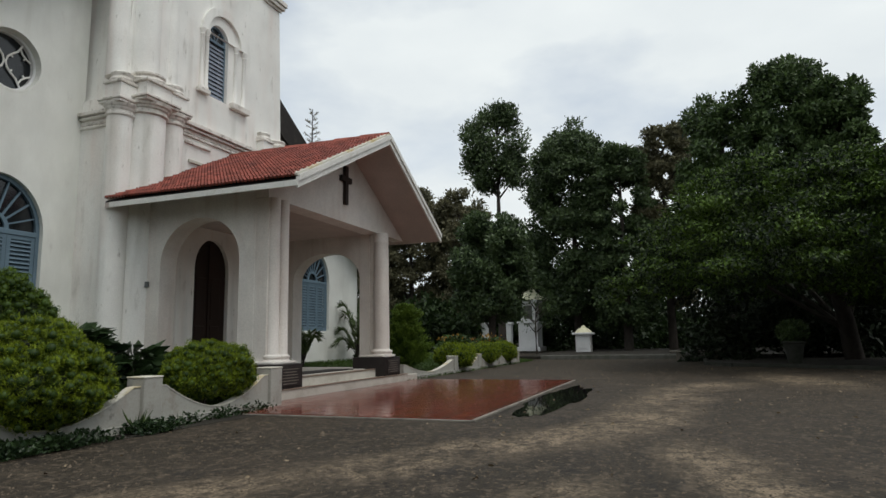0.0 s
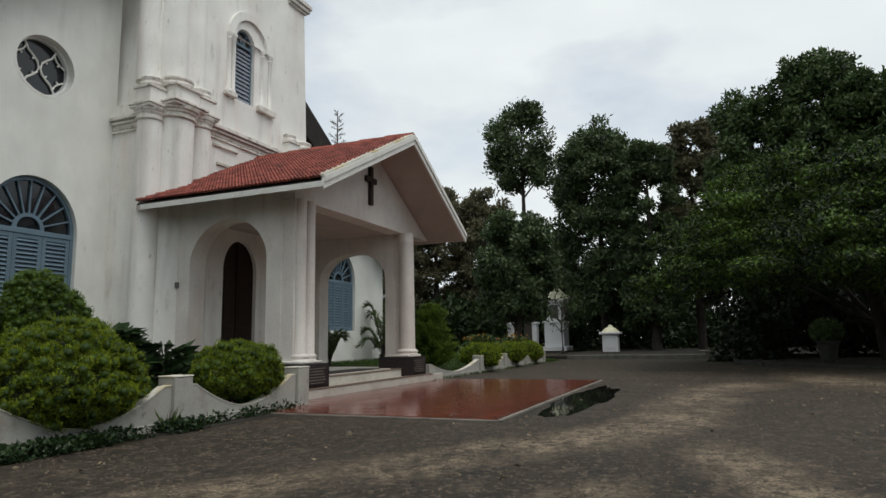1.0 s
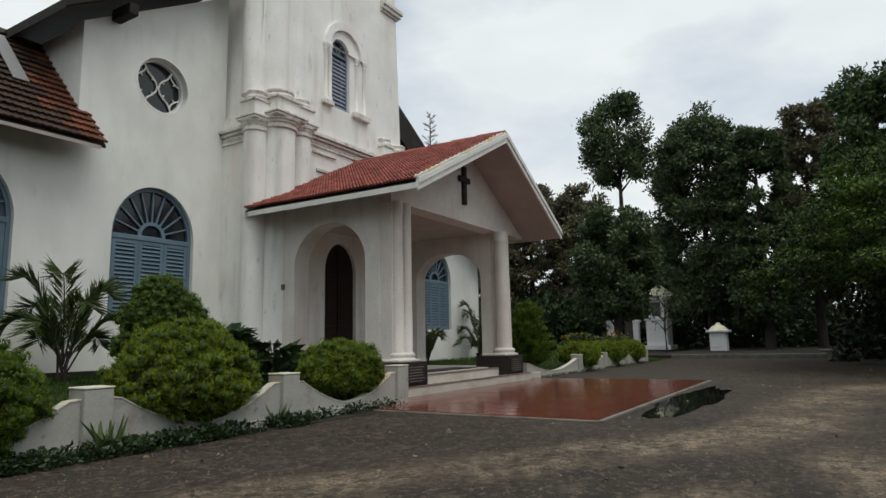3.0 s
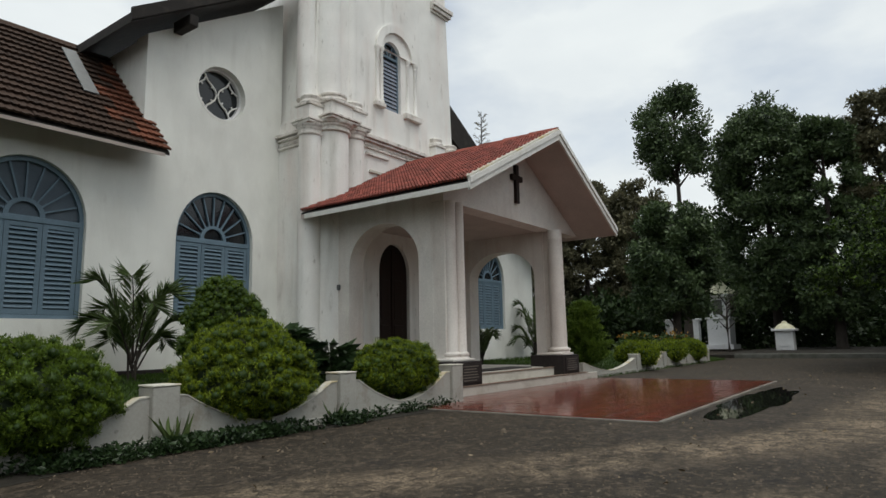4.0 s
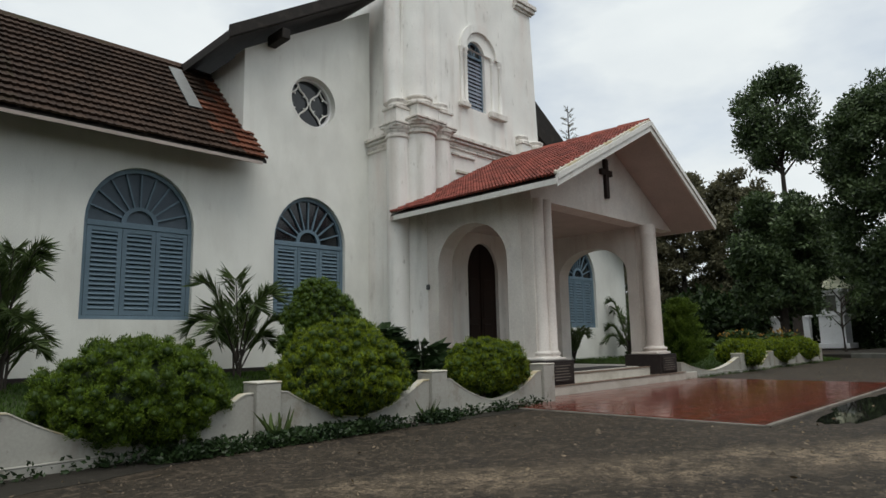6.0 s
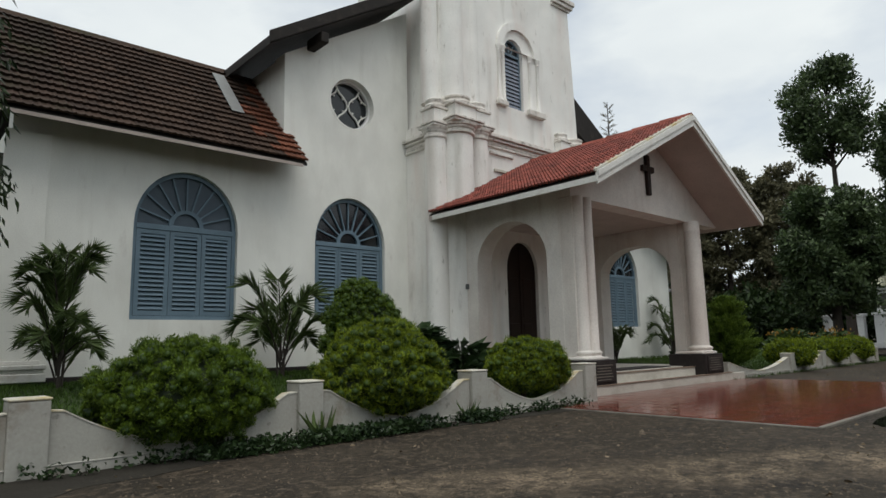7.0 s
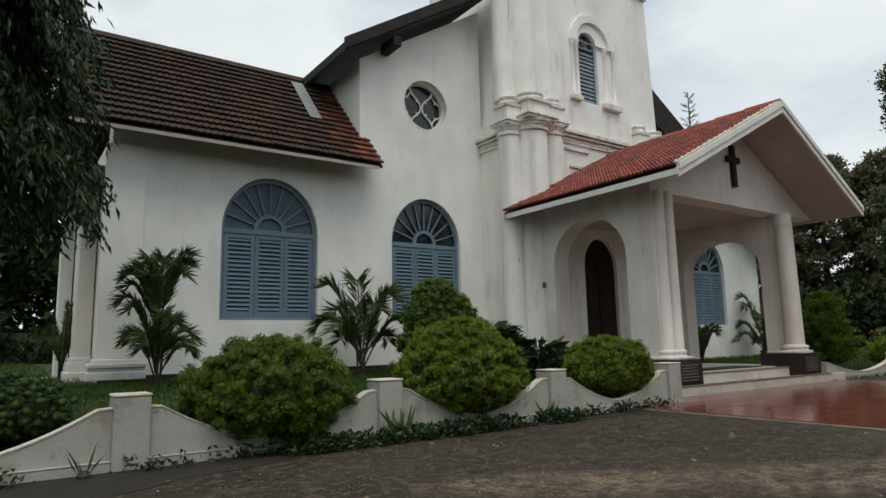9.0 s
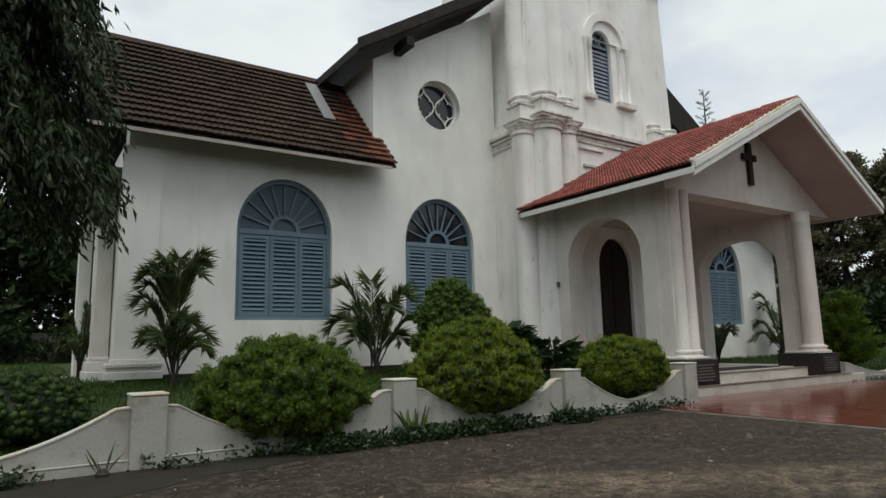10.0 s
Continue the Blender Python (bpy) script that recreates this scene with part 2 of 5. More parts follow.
add_drifts(ASPHALT, ((15.2, -0.3, 2.2, 1.1, -30), (12.2, 0.35, 3.0, 0.95, -8), (9.2, 0.6, 3.0, 0.85, -10), (7.0, 1.7, 2.2, 0.75, -25), (5.4, 2.6, 1.8, 0.65, -28),
                     (3.8, 3.6, 1.5, 0.55, -35), (5.8, -0.3, 2.2, 0.6, 15), (18.0, -2.5, 4.0, 1.2, 8), (4.0, 1.0, 1.6, 0.5, -10)), (0.255, 0.196, 0.132))
APRON = material("red_floor_tile", (0.190, 0.044, 0.027), 0.13, spread=(
    ((0.085, 0.030, 0.024), 0.8, 0.44, 0.60, 0.85), ((0.27, 0.125, 0.09), 1.6, 0.56, 0.70, 0.6), ((0.06, 0.03, 0.025), 5.0, 0.56, 0.68, 0.5)), fine=18, bump=0.06, piece=0.16, spec=0.45)
STONE = material("brown_grit", (0.105, 0.082, 0.058), 0.85, fine=20, bump=0, island=0.6)
# Concrete colour lowered to include the shade of the canopy above.
POT = material("shade_darkened_mossy_pot", (0.045, 0.045, 0.038), 0.9, spread=(((0.02, 0.024, 0.014), 4.0, 0.42, 0.65, 0.8),), bump=0.3)
KERB = material("cement_edge", (0.19, 0.172, 0.145), 0.8, spread=(((0.10, 0.09, 0.08), 2.4, 0.45, 0.65, 0.85),), bump=0.2)
LAWN = material("lawn_soil", (0.038, 0.060, 0.016), 0.9, spread=(((0.022, 0.032, 0.012), 2.0, 0.42, 0.68, 0.8),), bump=0.4)
# Verge soil; also the painted tree shade on the yard.
EARTH_AND_SHADE = material("damp_soil_and_tree_shade", (0.021, 0.018, 0.013), 0.9, spread=(((0.032, 0.028, 0.021), 3.0, 0.45, 0.7, 0.8),), bump=0.5)
BARK = material("grey_brown_bark", (0.060, 0.050, 0.042), 0.9, spread=(((0.025, 0.021, 0.018), 4.0, 0.42, 0.68, 0.8),), bump=0.4, stretch=(1, 1, 0.3))
WATER = material("puddle_water", (0.010, 0.010, 0.009), 0.03, bump=0, spec=0.5)
CREAM = material("cream_gate_paint", (0.72, 0.70, 0.50), 0.7, spread=(((0.5, 0.47, 0.34), 3.0, 0.45, 0.7, 0.6),), bump=0.08)
GATE_WHITE = material("white_gate_paint", (0.74, 0.74, 0.74), 0.7, spread=(((0.52, 0.52, 0.50), 2.0, 0.45, 0.7, 0.6),), bump=0.08)
CONCRETE = material("mossy_concrete", (0.12, 0.118, 0.105), 0.9, spread=(((0.06, 0.065, 0.045), 2.5, 0.42, 0.68, 0.8),), bump=0.3)
LEAD = material("grey_flashing", (0.22, 0.225, 0.22), 0.5, spread=(((0.16, 0.16, 0.16), 4.0, 0.45, 0.7, 0.7),), bump=0.08)
PLASTIC = material("grey_switch_box", (0.12, 0.125, 0.125), 0.5, bump=0.03)

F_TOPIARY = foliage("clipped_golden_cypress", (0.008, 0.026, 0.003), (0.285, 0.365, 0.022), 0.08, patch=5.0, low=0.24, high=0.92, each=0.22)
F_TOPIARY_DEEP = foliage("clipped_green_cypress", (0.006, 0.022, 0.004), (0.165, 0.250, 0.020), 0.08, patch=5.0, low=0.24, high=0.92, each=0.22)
# Kept dark so that gaps between sprays look shaded.
F_SPRIG = foliage("shade_dark_sprigs", (0.008, 0.024, 0.004), (0.040, 0.072, 0.010), 0.05, patch=5.0)
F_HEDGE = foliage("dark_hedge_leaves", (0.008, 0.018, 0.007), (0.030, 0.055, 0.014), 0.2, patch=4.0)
# Leaf colour lowered to near black to hold shade.
F_SHADE = foliage("near_black_shade_leaves", (0.005, 0.010, 0.005), (0.020, 0.034, 0.012), 0.1, patch=1.0)
F_BROAD = foliage("broad_glossy_leaves", (0.010, 0.022, 0.010), (0.035, 0.062, 0.022), 0.2, 0.35, 2.0)
F_PALM = foliage("palm_leaflets", (0.034, 0.062, 0.020), (0.120, 0.170, 0.055), 0.3, 0.45, 2.0)
F_DEEP = foliage("deep_green_canopy", (0.012, 0.025, 0.012), (0.090, 0.132, 0.052), 0.22, 0.42, patch=0.9)
F_MID = foliage("mid_green_canopy", (0.010, 0.024, 0.010), (0.085, 0.132, 0.042), 0.2, 0.42, patch=0.8)
F_BROWN = foliage("olive_brown_canopy", (0.034, 0.036, 0.022), (0.180, 0.168, 0.095), 0.3, patch=0.7)
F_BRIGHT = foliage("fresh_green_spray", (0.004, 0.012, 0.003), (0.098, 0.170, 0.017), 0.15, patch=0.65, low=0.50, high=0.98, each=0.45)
F_DROOP = foliage("drooping_dark_leaves", (0.006, 0.013, 0.006), (0.034, 0.056, 0.018), 0.12, 0.4, 1.2)
F_CONIFER = foliage("conifer_spray", (0.014, 0.034, 0.008), (0.150, 0.225, 0.030), 0.25, patch=4.0, each=0.35)
F_GRASS = foliage("grass_blades", (0.022, 0.048, 0.008), (0.072, 0.130, 0.020), 0.25, patch=1.5)
F_DRY = foliage("dry_leaf_litter", (0.08, 0.055, 0.03), (0.26, 0.20, 0.13), 0.1, patch=3.0)
F_FLOWER = foliage("orange_yellow_bloom", (0.20, 0.10, 0.02), (0.42, 0.24, 0.05), 0.3, patch=3.0)


# ---------------------------------------------------------------- mesh helpers
def thing(name, label, category, at=(0, 0, 0), group="", kind=""):
    ob = new(name)
    ob.empty_display_size = 0.2
    ob.location = at
    return tagged(ob, label, category, group, kind)


def mesh_of(bm, name, mat, smooth=False):
    me = bpy.data.meshes.new(name)
    bmesh.ops.recalc_face_normals(bm, faces=bm.faces[:])
    bm.to_mesh(me)
    bm.free()
    me.materials.append(mat)
    if smooth:
        me.polygons.foreach_set("use_smooth", [True] * len(me.polygons))
        me.set_sharp_from_angle(angle=radians(38))
    return me


def under(ob, parent):
    """Hangs ob under parent, its vertices staying in world places."""
    ob.parent = parent
    top, off = parent, Vector((0, 0, 0))
    while top:
        off += Vector(top.location)
        top = top.parent
    ob.location = Vector(ob.location) - off
    return ob


def part(name, bm, mat, parent=None, label="", smooth=False):
    ob = new(name, mesh_of(bm, name, mat, smooth))
    if parent:
        under(ob, parent)
    return tagged(ob, label)


def joined(name, verts, faces, mat, parent=None, label="", smooth=False):
    me = bpy.data.meshes.new(name)
    me.from_pydata(verts, [], faces)
    me.materials.append(mat)
    if smooth:
        me.polygons.foreach_set("use_smooth", [True] * len(me.polygons))
    ob = new(name, me)
    if parent:
        under(ob, parent)
    return tagged(ob, label)


def box(bm, x0, x1, y0, y1, z0, z1, bevel=0.0):
    m = Matrix.Translation(((x0 + x1) / 2, (y0 + y1) / 2, (z0 + z1) / 2)) @ Matrix.Diagonal((x1 - x0, y1 - y0, z1 - z0, 1))
    vs = bmesh.ops.create_cube(bm, size=1.0, matrix=m)["verts"]
    if bevel:
        es = {e for v in vs for e in v.link_edges}
        bmesh.ops.bevel(bm, geom=list(es), offset=bevel, segments=2, affect="EDGES", profile=0.5)
    return bm


def boxed(*a, **k):
    return box(bmesh.new(), *a, **k)


def prism(bm, pts, d0, d1, axis="y"):
    """A polygon given in the other two axes, drawn out along one axis from d0 to d1."""
    def put(p, d):
        return {"x": (d, p[0], p[1]), "y": (p[0], d, p[1]), "z": (p[0], p[1], d)}[axis]
    a = [bm.verts.new(put(p, d0)) for p in pts]
    b = [bm.verts.new(put(p, d1)) for p in pts]
    bm.faces.new(a)
    bm.faces.new(b[::-1])
    for i in range(len(pts)):
        j = (i + 1) % len(pts)
        bm.faces.new((a[j], a[i], b[i], b[j]))
    return bm


def lathe(bm, profile, cx, cy, seg=28, sx=1.0, sy=1.0):
    rings = []
    for r, z in profile:
        rings.append([bm.verts.new((cx + sx * r * math.cos(2 * math.pi * i / seg), cy + sy * r * math.sin(2 * math.pi * i / seg), z)) for i in range(seg)])
    for a, b in zip(rings, rings[1:]):
        for i in range(seg):
            j = (i + 1) % seg
            bm.faces.new((a[i], a[j], b[j], b[i]))
    bm.faces.new(rings[0][::-1])
    bm.faces.new(rings[-1])
    return bm


def tube(bm, pts, radii, seg=8):
    pts = [Vector(p) for p in pts]
    rings = []
    for i, (p, r) in enumerate(zip(pts, radii)):
        d = (pts[min(i + 1, len(pts) - 1)] - pts[max(i - 1, 0)]).normalized()
        q = d.to_track_quat("Z", "Y")
        rings.append([bm.verts.new(p + q @ Vector((r * math.cos(2 * math.pi * k / seg), r * math.sin(2 * math.pi * k / seg), 0))) for k in range(seg)])
    for a, b in zip(rings, rings[1:]):
        for k in range(seg):
            j = (k + 1) % seg
            bm.faces.new((a[k], a[j], b[j], b[k]))
    bm.faces.new(rings[0][::-1])
    bm.faces.new(rings[-1])
    return bm


def arch(x0, x1, z0, spring, top, n=18):
    """Outline of an opening with an elliptical head, counter-clockwise from the lower left."""
    c, a, b = (x0 + x1) / 2, (x1 - x0) / 2, top - spring
    return [(x0, z0), (x1, z0)] + [(c + a * math.cos(math.pi * i / n), spring + b * math.sin(math.pi * i / n)) for i in range(n + 1)]


def circle(cx, cz, r, n=32, rz=None):
    return [(cx + r * math.cos(2 * math.pi * i / n), cz + (rz or r) * math.sin(2 * math.pi * i / n)) for i in range(n)]


def pierced(outer, holes, d0, d1, axis="y"):
    """A wall: its outline with openings cut right through, from d0 to d1 along the axis."""
    bm = bmesh.new()
    def put(p, d):
        return {"x": (d, p[0], p[1]), "y": (p[0], d, p[1])}[axis]
    edges = []
    for loop in (outer, *holes):
        vs = [bm.verts.new(put(p, d0)) for p in loop]
        edges += [bm.edges.new((vs[i], vs[(i + 1) % len(vs)])) for i in range(len(vs))]
    bmesh.ops.triangle_fill(bm, use_beauty=True, use_dissolve=False, edges=edges)
    r = bmesh.ops.extrude_face_region(bm, geom=bm.faces[:])
    off = Vector((d1 - d0, 0, 0)) if axis == "x" else Vector((0, d1 - d0, 0))
    bmesh.ops.translate(bm, vec=off, verts=[g for g in r["geom"] if isinstance(g, bmesh.types.BMVert)])
    return bm


def band(outer, inner, d0, d1, axis="y"):
    return pierced(outer, [inner], d0, d1, axis)


# leaves -----------------------------------------------------------
def leaf_mesh(points, aims, length, width, rng, fold=0.25, vary=0.35, facing=None, scatter=0.38):
    """Many folded leaves: points where they grow, the way they point; two triangles each side of a midrib."""
    n = len(points)
    aims = aims / (np.linalg.norm(aims, axis=1, keepdims=True) + 1e-9)
    side = np.cross(aims, rng.normal(size=(n, 3)) if facing is None else facing + rng.normal(size=(n, 3)) * scatter)
    side /= np.linalg.norm(side, axis=1, keepdims=True) + 1e-9
    up = np.cross(side, aims)
    k = length * (1 + vary * rng.uniform(-1, 1, (n, 1)))
    w = k * (width / length) * 0.5
    base, tip = points, points + aims * k - up * k * 0.12
    mid = points + aims * k * 0.45
    l = mid + side * w + up * w * fold
    r = mid - side * w + up * w * fold
    verts = np.stack([base, l, tip, r], 1).reshape(-1, 3)
    i = np.arange(n)[:, None] * 4
    faces = np.concatenate([i + np.array([0, 2, 1]), i + np.array([0, 3, 2])], 1).reshape(-1, 3)
    return verts, faces


def fast_mesh(name, verts, faces, mat):
    me = bpy.data.meshes.new(name)
    nv, nf = len(verts), len(faces)
    me.vertices.add(nv)
    me.vertices.foreach_set("co", np.asarray(verts, dtype=np.float32).ravel())
    me.loops.add(nf * 3)
    me.loops.foreach_set("vertex_index", np.asarray(faces, dtype=np.int32).ravel())
    me.polygons.add(nf)
    me.polygons.foreach_set("loop_start", np.arange(0, nf * 3, 3, dtype=np.int32))
    me.update(calc_edges=True)
    me.validate()
    me.materials.append(mat)
    return me


def leaf_part(name, points, aims, length, width, mat, parent, rng, fold=0.25, vary=0.35, label="", facing=None, scatter=0.38):
    v, f = leaf_mesh(points, aims, length, width, rng, fold, vary, facing, scatter)
    ob = new(name, fast_mesh(name, v, f, mat))
    if parent:
        under(ob, parent)
    return tagged(ob, label)


def clump_points(clumps, count, rng, inner=0.55, droop=0.0, up=0.3, stray=0.0):
    """Points in the outer shells of ellipsoids (cx, cy, cz, rx, ry, rz) and the way leaves point there."""
    c = np.array(clumps, dtype=float)
    area = (c[:, 3] * c[:, 4] + c[:, 3] * c[:, 5] + c[:, 4] * c[:, 5])
    pick = rng.choice(len(c), size=count, p=area / area.sum())
    d = rng.normal(size=(count, 3))
    d /= np.linalg.norm(d, axis=1, keepdims=True)
    s = rng.uniform(inner ** 3, 1.0, (count, 1)) ** (1 / 3)
    if stray:
        s = np.where(rng.uniform(size=s.shape) < stray, s * rng.uniform(1.0, 1.5, s.shape), s)
    p = c[pick, :3] + d * s * c[pick, 3:6]
    a = d * 0.5 + rng.normal(size=(count, 3)) * 0.6 + np.array([0, 0, up - droop])
    return p, a, d


def grow_clumps(cx, cy, z0, z1, radius, count, rng, size=(0.25, 0.45), taper=0.5, flat=0.75):
    """Clumps of foliage spread unevenly through a crown that is widest below its middle."""
    out = []
    for _ in range(count):
        h = rng.uniform(0, 1)
        r = radius * rng.uniform(*size)
        reach = (radius - r) * (math.sin(math.pi * (0.12 + 0.80 * h)) ** taper) * rng.uniform(0.25, 1.0) ** 0.5
        a = rng.uniform(0, 2 * math.pi)
        out.append((cx + reach * math.cos(a), cy + reach * math.sin(a), z0 + r * flat + (z1 - z0 - 2 * r * flat) * h, r, r, r * flat))
    return out


# ---------------------------------------------------------------- ground
YF, YT, YC = 12.2, 11.1, 7.6          # facade, tower front, porch front
tagged(part("ground", boxed(-700, 900, -700, 900, -0.4, 0.0), ASPHALT), "worn grey asphalt yard with pale sandy patches", "ground", kind="structure")


def lawn_height(y, x=0.0):
    return min(0.55, 0.12 + (y - 6.9) * 0.105) - (0.16 if x > 12 else 0.0)


def lawn_piece(name, x0, x1, y0, y1, label):
    """A lawn that climbs gently from its wall to the building."""
    bm = bmesh.new()
    nx, ny = 24, 12
    grid = []
    for j in range(ny + 1):
        y = y0 + (y1 - y0) * (j / ny) ** 1.6
        grid.append([bm.verts.new((x0 + (x1 - x0) * i / nx, y, lawn_height(y, x0) + 0.025 * noise.noise((i * 0.9, j * 0.7, 3)))) for i in range(nx + 1)])
    for j in range(ny):
        for i in range(nx):
            bm.faces.new((grid[j][i], grid[j][i + 1], grid[j + 1][i + 1], grid[j + 1][i]))
    edge = [e for e in bm.edges if e.is_boundary]
    r = bmesh.ops.extrude_edge_only(bm, edges=edge)
    for v in r["geom"]:
        if isinstance(v, bmesh.types.BMVert):
            v.co.z = -0.2
    return tagged(part(name, bm, LAWN, smooth=True), label, "lawn", kind="structure")


lawn_piece("lawn_1", -30.0, 9.56, 6.84, 60.0, "green lawn rising from the garden wall to the church")
lawn_piece("lawn_3", 9.562, 10.3, 7.52, 12.0, "strip of lawn beside the porch wall")
lawn_piece("lawn_2", 15.9, 33.0, 7.48, 60.0, "green lawn beside the church porch")

# ---------------------------------------------------------------- the church
church = thing("church", "white limewashed church with square tower and blue shutters", "church", (8, 13, 0))


def fan_window(x0, x1, sill, spring, top, wall_y, solid, leaves=3, slats=17, label=""):
    """An arched window: fanlight of spokes over louvred shutters, set back in the wall."""
    y = wall_y + 0.10
    c, w = (x0 + x1) / 2, x1 - x0
    bm = band(arch(x0 - 0.005, x1 + 0.005, sill - 0.004, spring, top + 0.004), arch(x0 + 0.075, x1 - 0.075, sill + 0.075, spring, top - 0.085), y, y + 0.09)
    win = part("window", bm, BLUE, church, label)
    part("pane", prism(bmesh.new(), arch(x0 + 0.07, x1 - 0.07, spring - 0.03, spring, top - 0.08), y + 0.065, y + 0.08), BLUE_PALE if solid else GLASS, win,
         "blue-grey painted fan panel" if solid else "dark fanlight glass")
    # Black sheet paints the shade of the unlit room behind the slats.
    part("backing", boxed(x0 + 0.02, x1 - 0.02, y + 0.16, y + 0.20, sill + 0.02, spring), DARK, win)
    part("transom", boxed(x0 + 0.07, x1 - 0.07, y - 0.012, y + 0.06, spring - 0.07, spring + 0.03, bevel=0.008), BLUE, win)
    hub = 0.27 * w / 2
    part("fan_hub", band([(c + 1.25 * hub * math.cos(math.pi * i / 14), spring + 0.03 + 1.25 * hub * math.sin(math.pi * i / 14)) for i in range(15)],
                         [(c + 0.92 * hub * math.cos(math.pi * i / 14), spring + 0.045 + 0.92 * hub * math.sin(math.pi * i / 14)) for i in range(15)], y + 0.01, y + 0.055), BLUE, win)
    a, b = w / 2 - 0.07, top - 0.08 - spring
    for k in range(9):
        t = math.pi * (k + 1) / 10
        p, q = (c + 1.2 * hub * math.cos(t), spring + 0.03 + 1.2 * hub * math.sin(t)), (c + a * math.cos(t), spring + b * math.sin(t))
        n = Vector((-(q[1] - p[1]), q[0] - p[0])).normalized() * 0.016
        part("spoke", prism(bmesh.new(), [(p[0] + n.x, p[1] + n.y), (p[0] - n.x, p[1] - n.y), (q[0] - n.x, q[1] - n.y), (q[0] + n.x, q[1] + n.y)], y + 0.02, y + 0.06), BLUE, win)
    lw = (w - 0.16) / leaves
    z0, z1 = sill + 0.08, spring - 0.075
    for k in range(leaves):
        a0 = x0 + 0.08 + k * lw
        lo = [(a0 + 0.004, z0), (a0 + lw - 0.004, z0), (a0 + lw - 0.004, z1), (a0 + 0.004, z1)]
        hi = [(a0 + 0.085, z0 + 0.09), (a0 + lw - 0.085, z0 + 0.09), (a0 + lw - 0.085, z1 - 0.08), (a0 + 0.085, z1 - 0.08)]
        part("shutter", band(lo, hi, y + 0.005, y + 0.05), BLUE, win)
        pitch = (z1 - z0 - 0.17) / slats
        first = None
        for s in range(slats):
            zc = z0 + 0.09 + pitch * (s + 0.5)
            if first is None:
                bm = bmesh.new()
                prism(bm, [(0.008, 0.62 * pitch), (0.0, 0.5 * pitch), (0.05, -0.30 * pitch), (0.058, -0.18 * pitch)], -(lw - 0.17) / 2, (lw - 0.17) / 2, "x")
                bmesh.ops.rotate(bm, cent=(0, 0, 0), matrix=Matrix.Rotation(math.pi, 3, "Z"), verts=bm.verts[:])
                first = mesh_of(bm, "slat", BLUE)
            ob = new("slat", first)
            ob.location = (a0 + lw / 2, y + 0.052, zc)
            under(ob, win)
    return win


W1, W2, W3 = (3.44, 5.42), (7.21, 9.13), (18.55, 20.45)
SILL, SPRING, HEAD = 1.62, 3.38, 4.48
ROSE = (8.21, 6.81, 0.62)
# the wing with its two big windows, and the gable wall beside the tower
wing = pierced([(1.5, 0.2), (9.9, 0.2), (9.9, 9.72), (6.41, 7.56), (6.41, 5.46), (1.5, 5.46)],
               [arch(*W1, SILL, SPRING, HEAD), arch(*W2, SILL, SPRING, HEAD), circle(*ROSE)], YF, YF + 0.45)
part("wall", wing, PLASTER, church)
part("wall", pierced([(15.7, 0.2), (22.6, 0.2), (22.6, 4.9), (19.4, 6.1), (15.7, 7.6)], [arch(*W3, SILL - 0.12, SPRING - 0.12, HEAD - 0.12)], YF, YF + 0.45), PLASTER, church)
part("wall", boxed(1.5, 1.95, YF + 0.45, 17.2, 0.2, 4.9), PLASTER, church)
part("wall", boxed(6.41, 6.86, YF + 0.45, 17.2, 4.6, 7.5), PLASTER, church)
part("wall", boxed(1.5, 22.6, 17.2, 17.6, 0.2, 7.4), PLASTER, church)
part("wall", boxed(22.15, 22.6, YF + 0.45, 17.2, 0.2, 4.9), PLASTER, church)
fan_window(*W1, SILL, SPRING, HEAD, YF, True, label="tall arched window with closed blue-grey louvred shutters")
fan_window(*W2, SILL, SPRING, HEAD, YF, False, label="arched window with dark glazed fanlight over blue-grey shutters")
fan_window(*W3, SILL - 0.12, SPRING - 0.12, HEAD - 0.12, YF, False, slats=15, label="arched window with dark glazed fanlight over blue-grey shutters")
part("plinth", boxed(1.46, 9.9, YF - 0.05, YF - 0.002, 0.2, 0.66, bevel=0.015), SLATE, church, "dark damp base course")

# round window: deep splayed ring, ogee tracery, dark glass
rx, rz, rr = ROSE
ring = part("round_window", band(circle(rx, rz, 0.665), circle(rx, rz, 0.615), YF - 0.006, YF + 0.02), PLASTER, church, "round window with white ogee tracery and a plaster rim")
part("pane", prism(bmesh.new(), circle(rx, rz, rr - 0.01), YF + 0.26, YF + 0.275), GLASS, ring)
part("window_frame", band(circle(rx, rz, rr - 0.003), circle(rx, rz, rr - 0.055), YF + 0.16, YF + 0.255), GATE_WHITE, ring)
def tracery(points, width):
    part("tracery_bar", tube(bmesh.new(), [(rx + u * 0.56, YF + 0.22, rz + v * 0.56) for u, v in points], [width] * len(points), 7), FASCIA, ring)


for m in (-1, 1):
    tracery([(0.60 * m, 0.80), (0.53 * m, 0.68), (0.44 * m, 0.52), (0.24 * m, 0.36), (0.09 * m, 0.20), (0.03 * m, 0.0),
             (0.09 * m, -0.20), (0.24 * m, -0.36), (0.44 * m, -0.52), (0.53 * m, -0.68), (0.60 * m, -0.80)], 0.022)
    for n in (-1, 1):
        tracery([(0.535 * m, 0.67 * n), (0.62 * m, 0.50 * n), (0.78 * m, 0.36 * n), (0.95 * m, 0.27 * n)], 0.020)
        tracery([(0.20 * m, 0.325 * n), (0.28 * m, 0.24 * n)], 0.018)
        tracery([(0.74 * m, 0.39 * n), (0.68 * m, 0.29 * n)], 0.018)

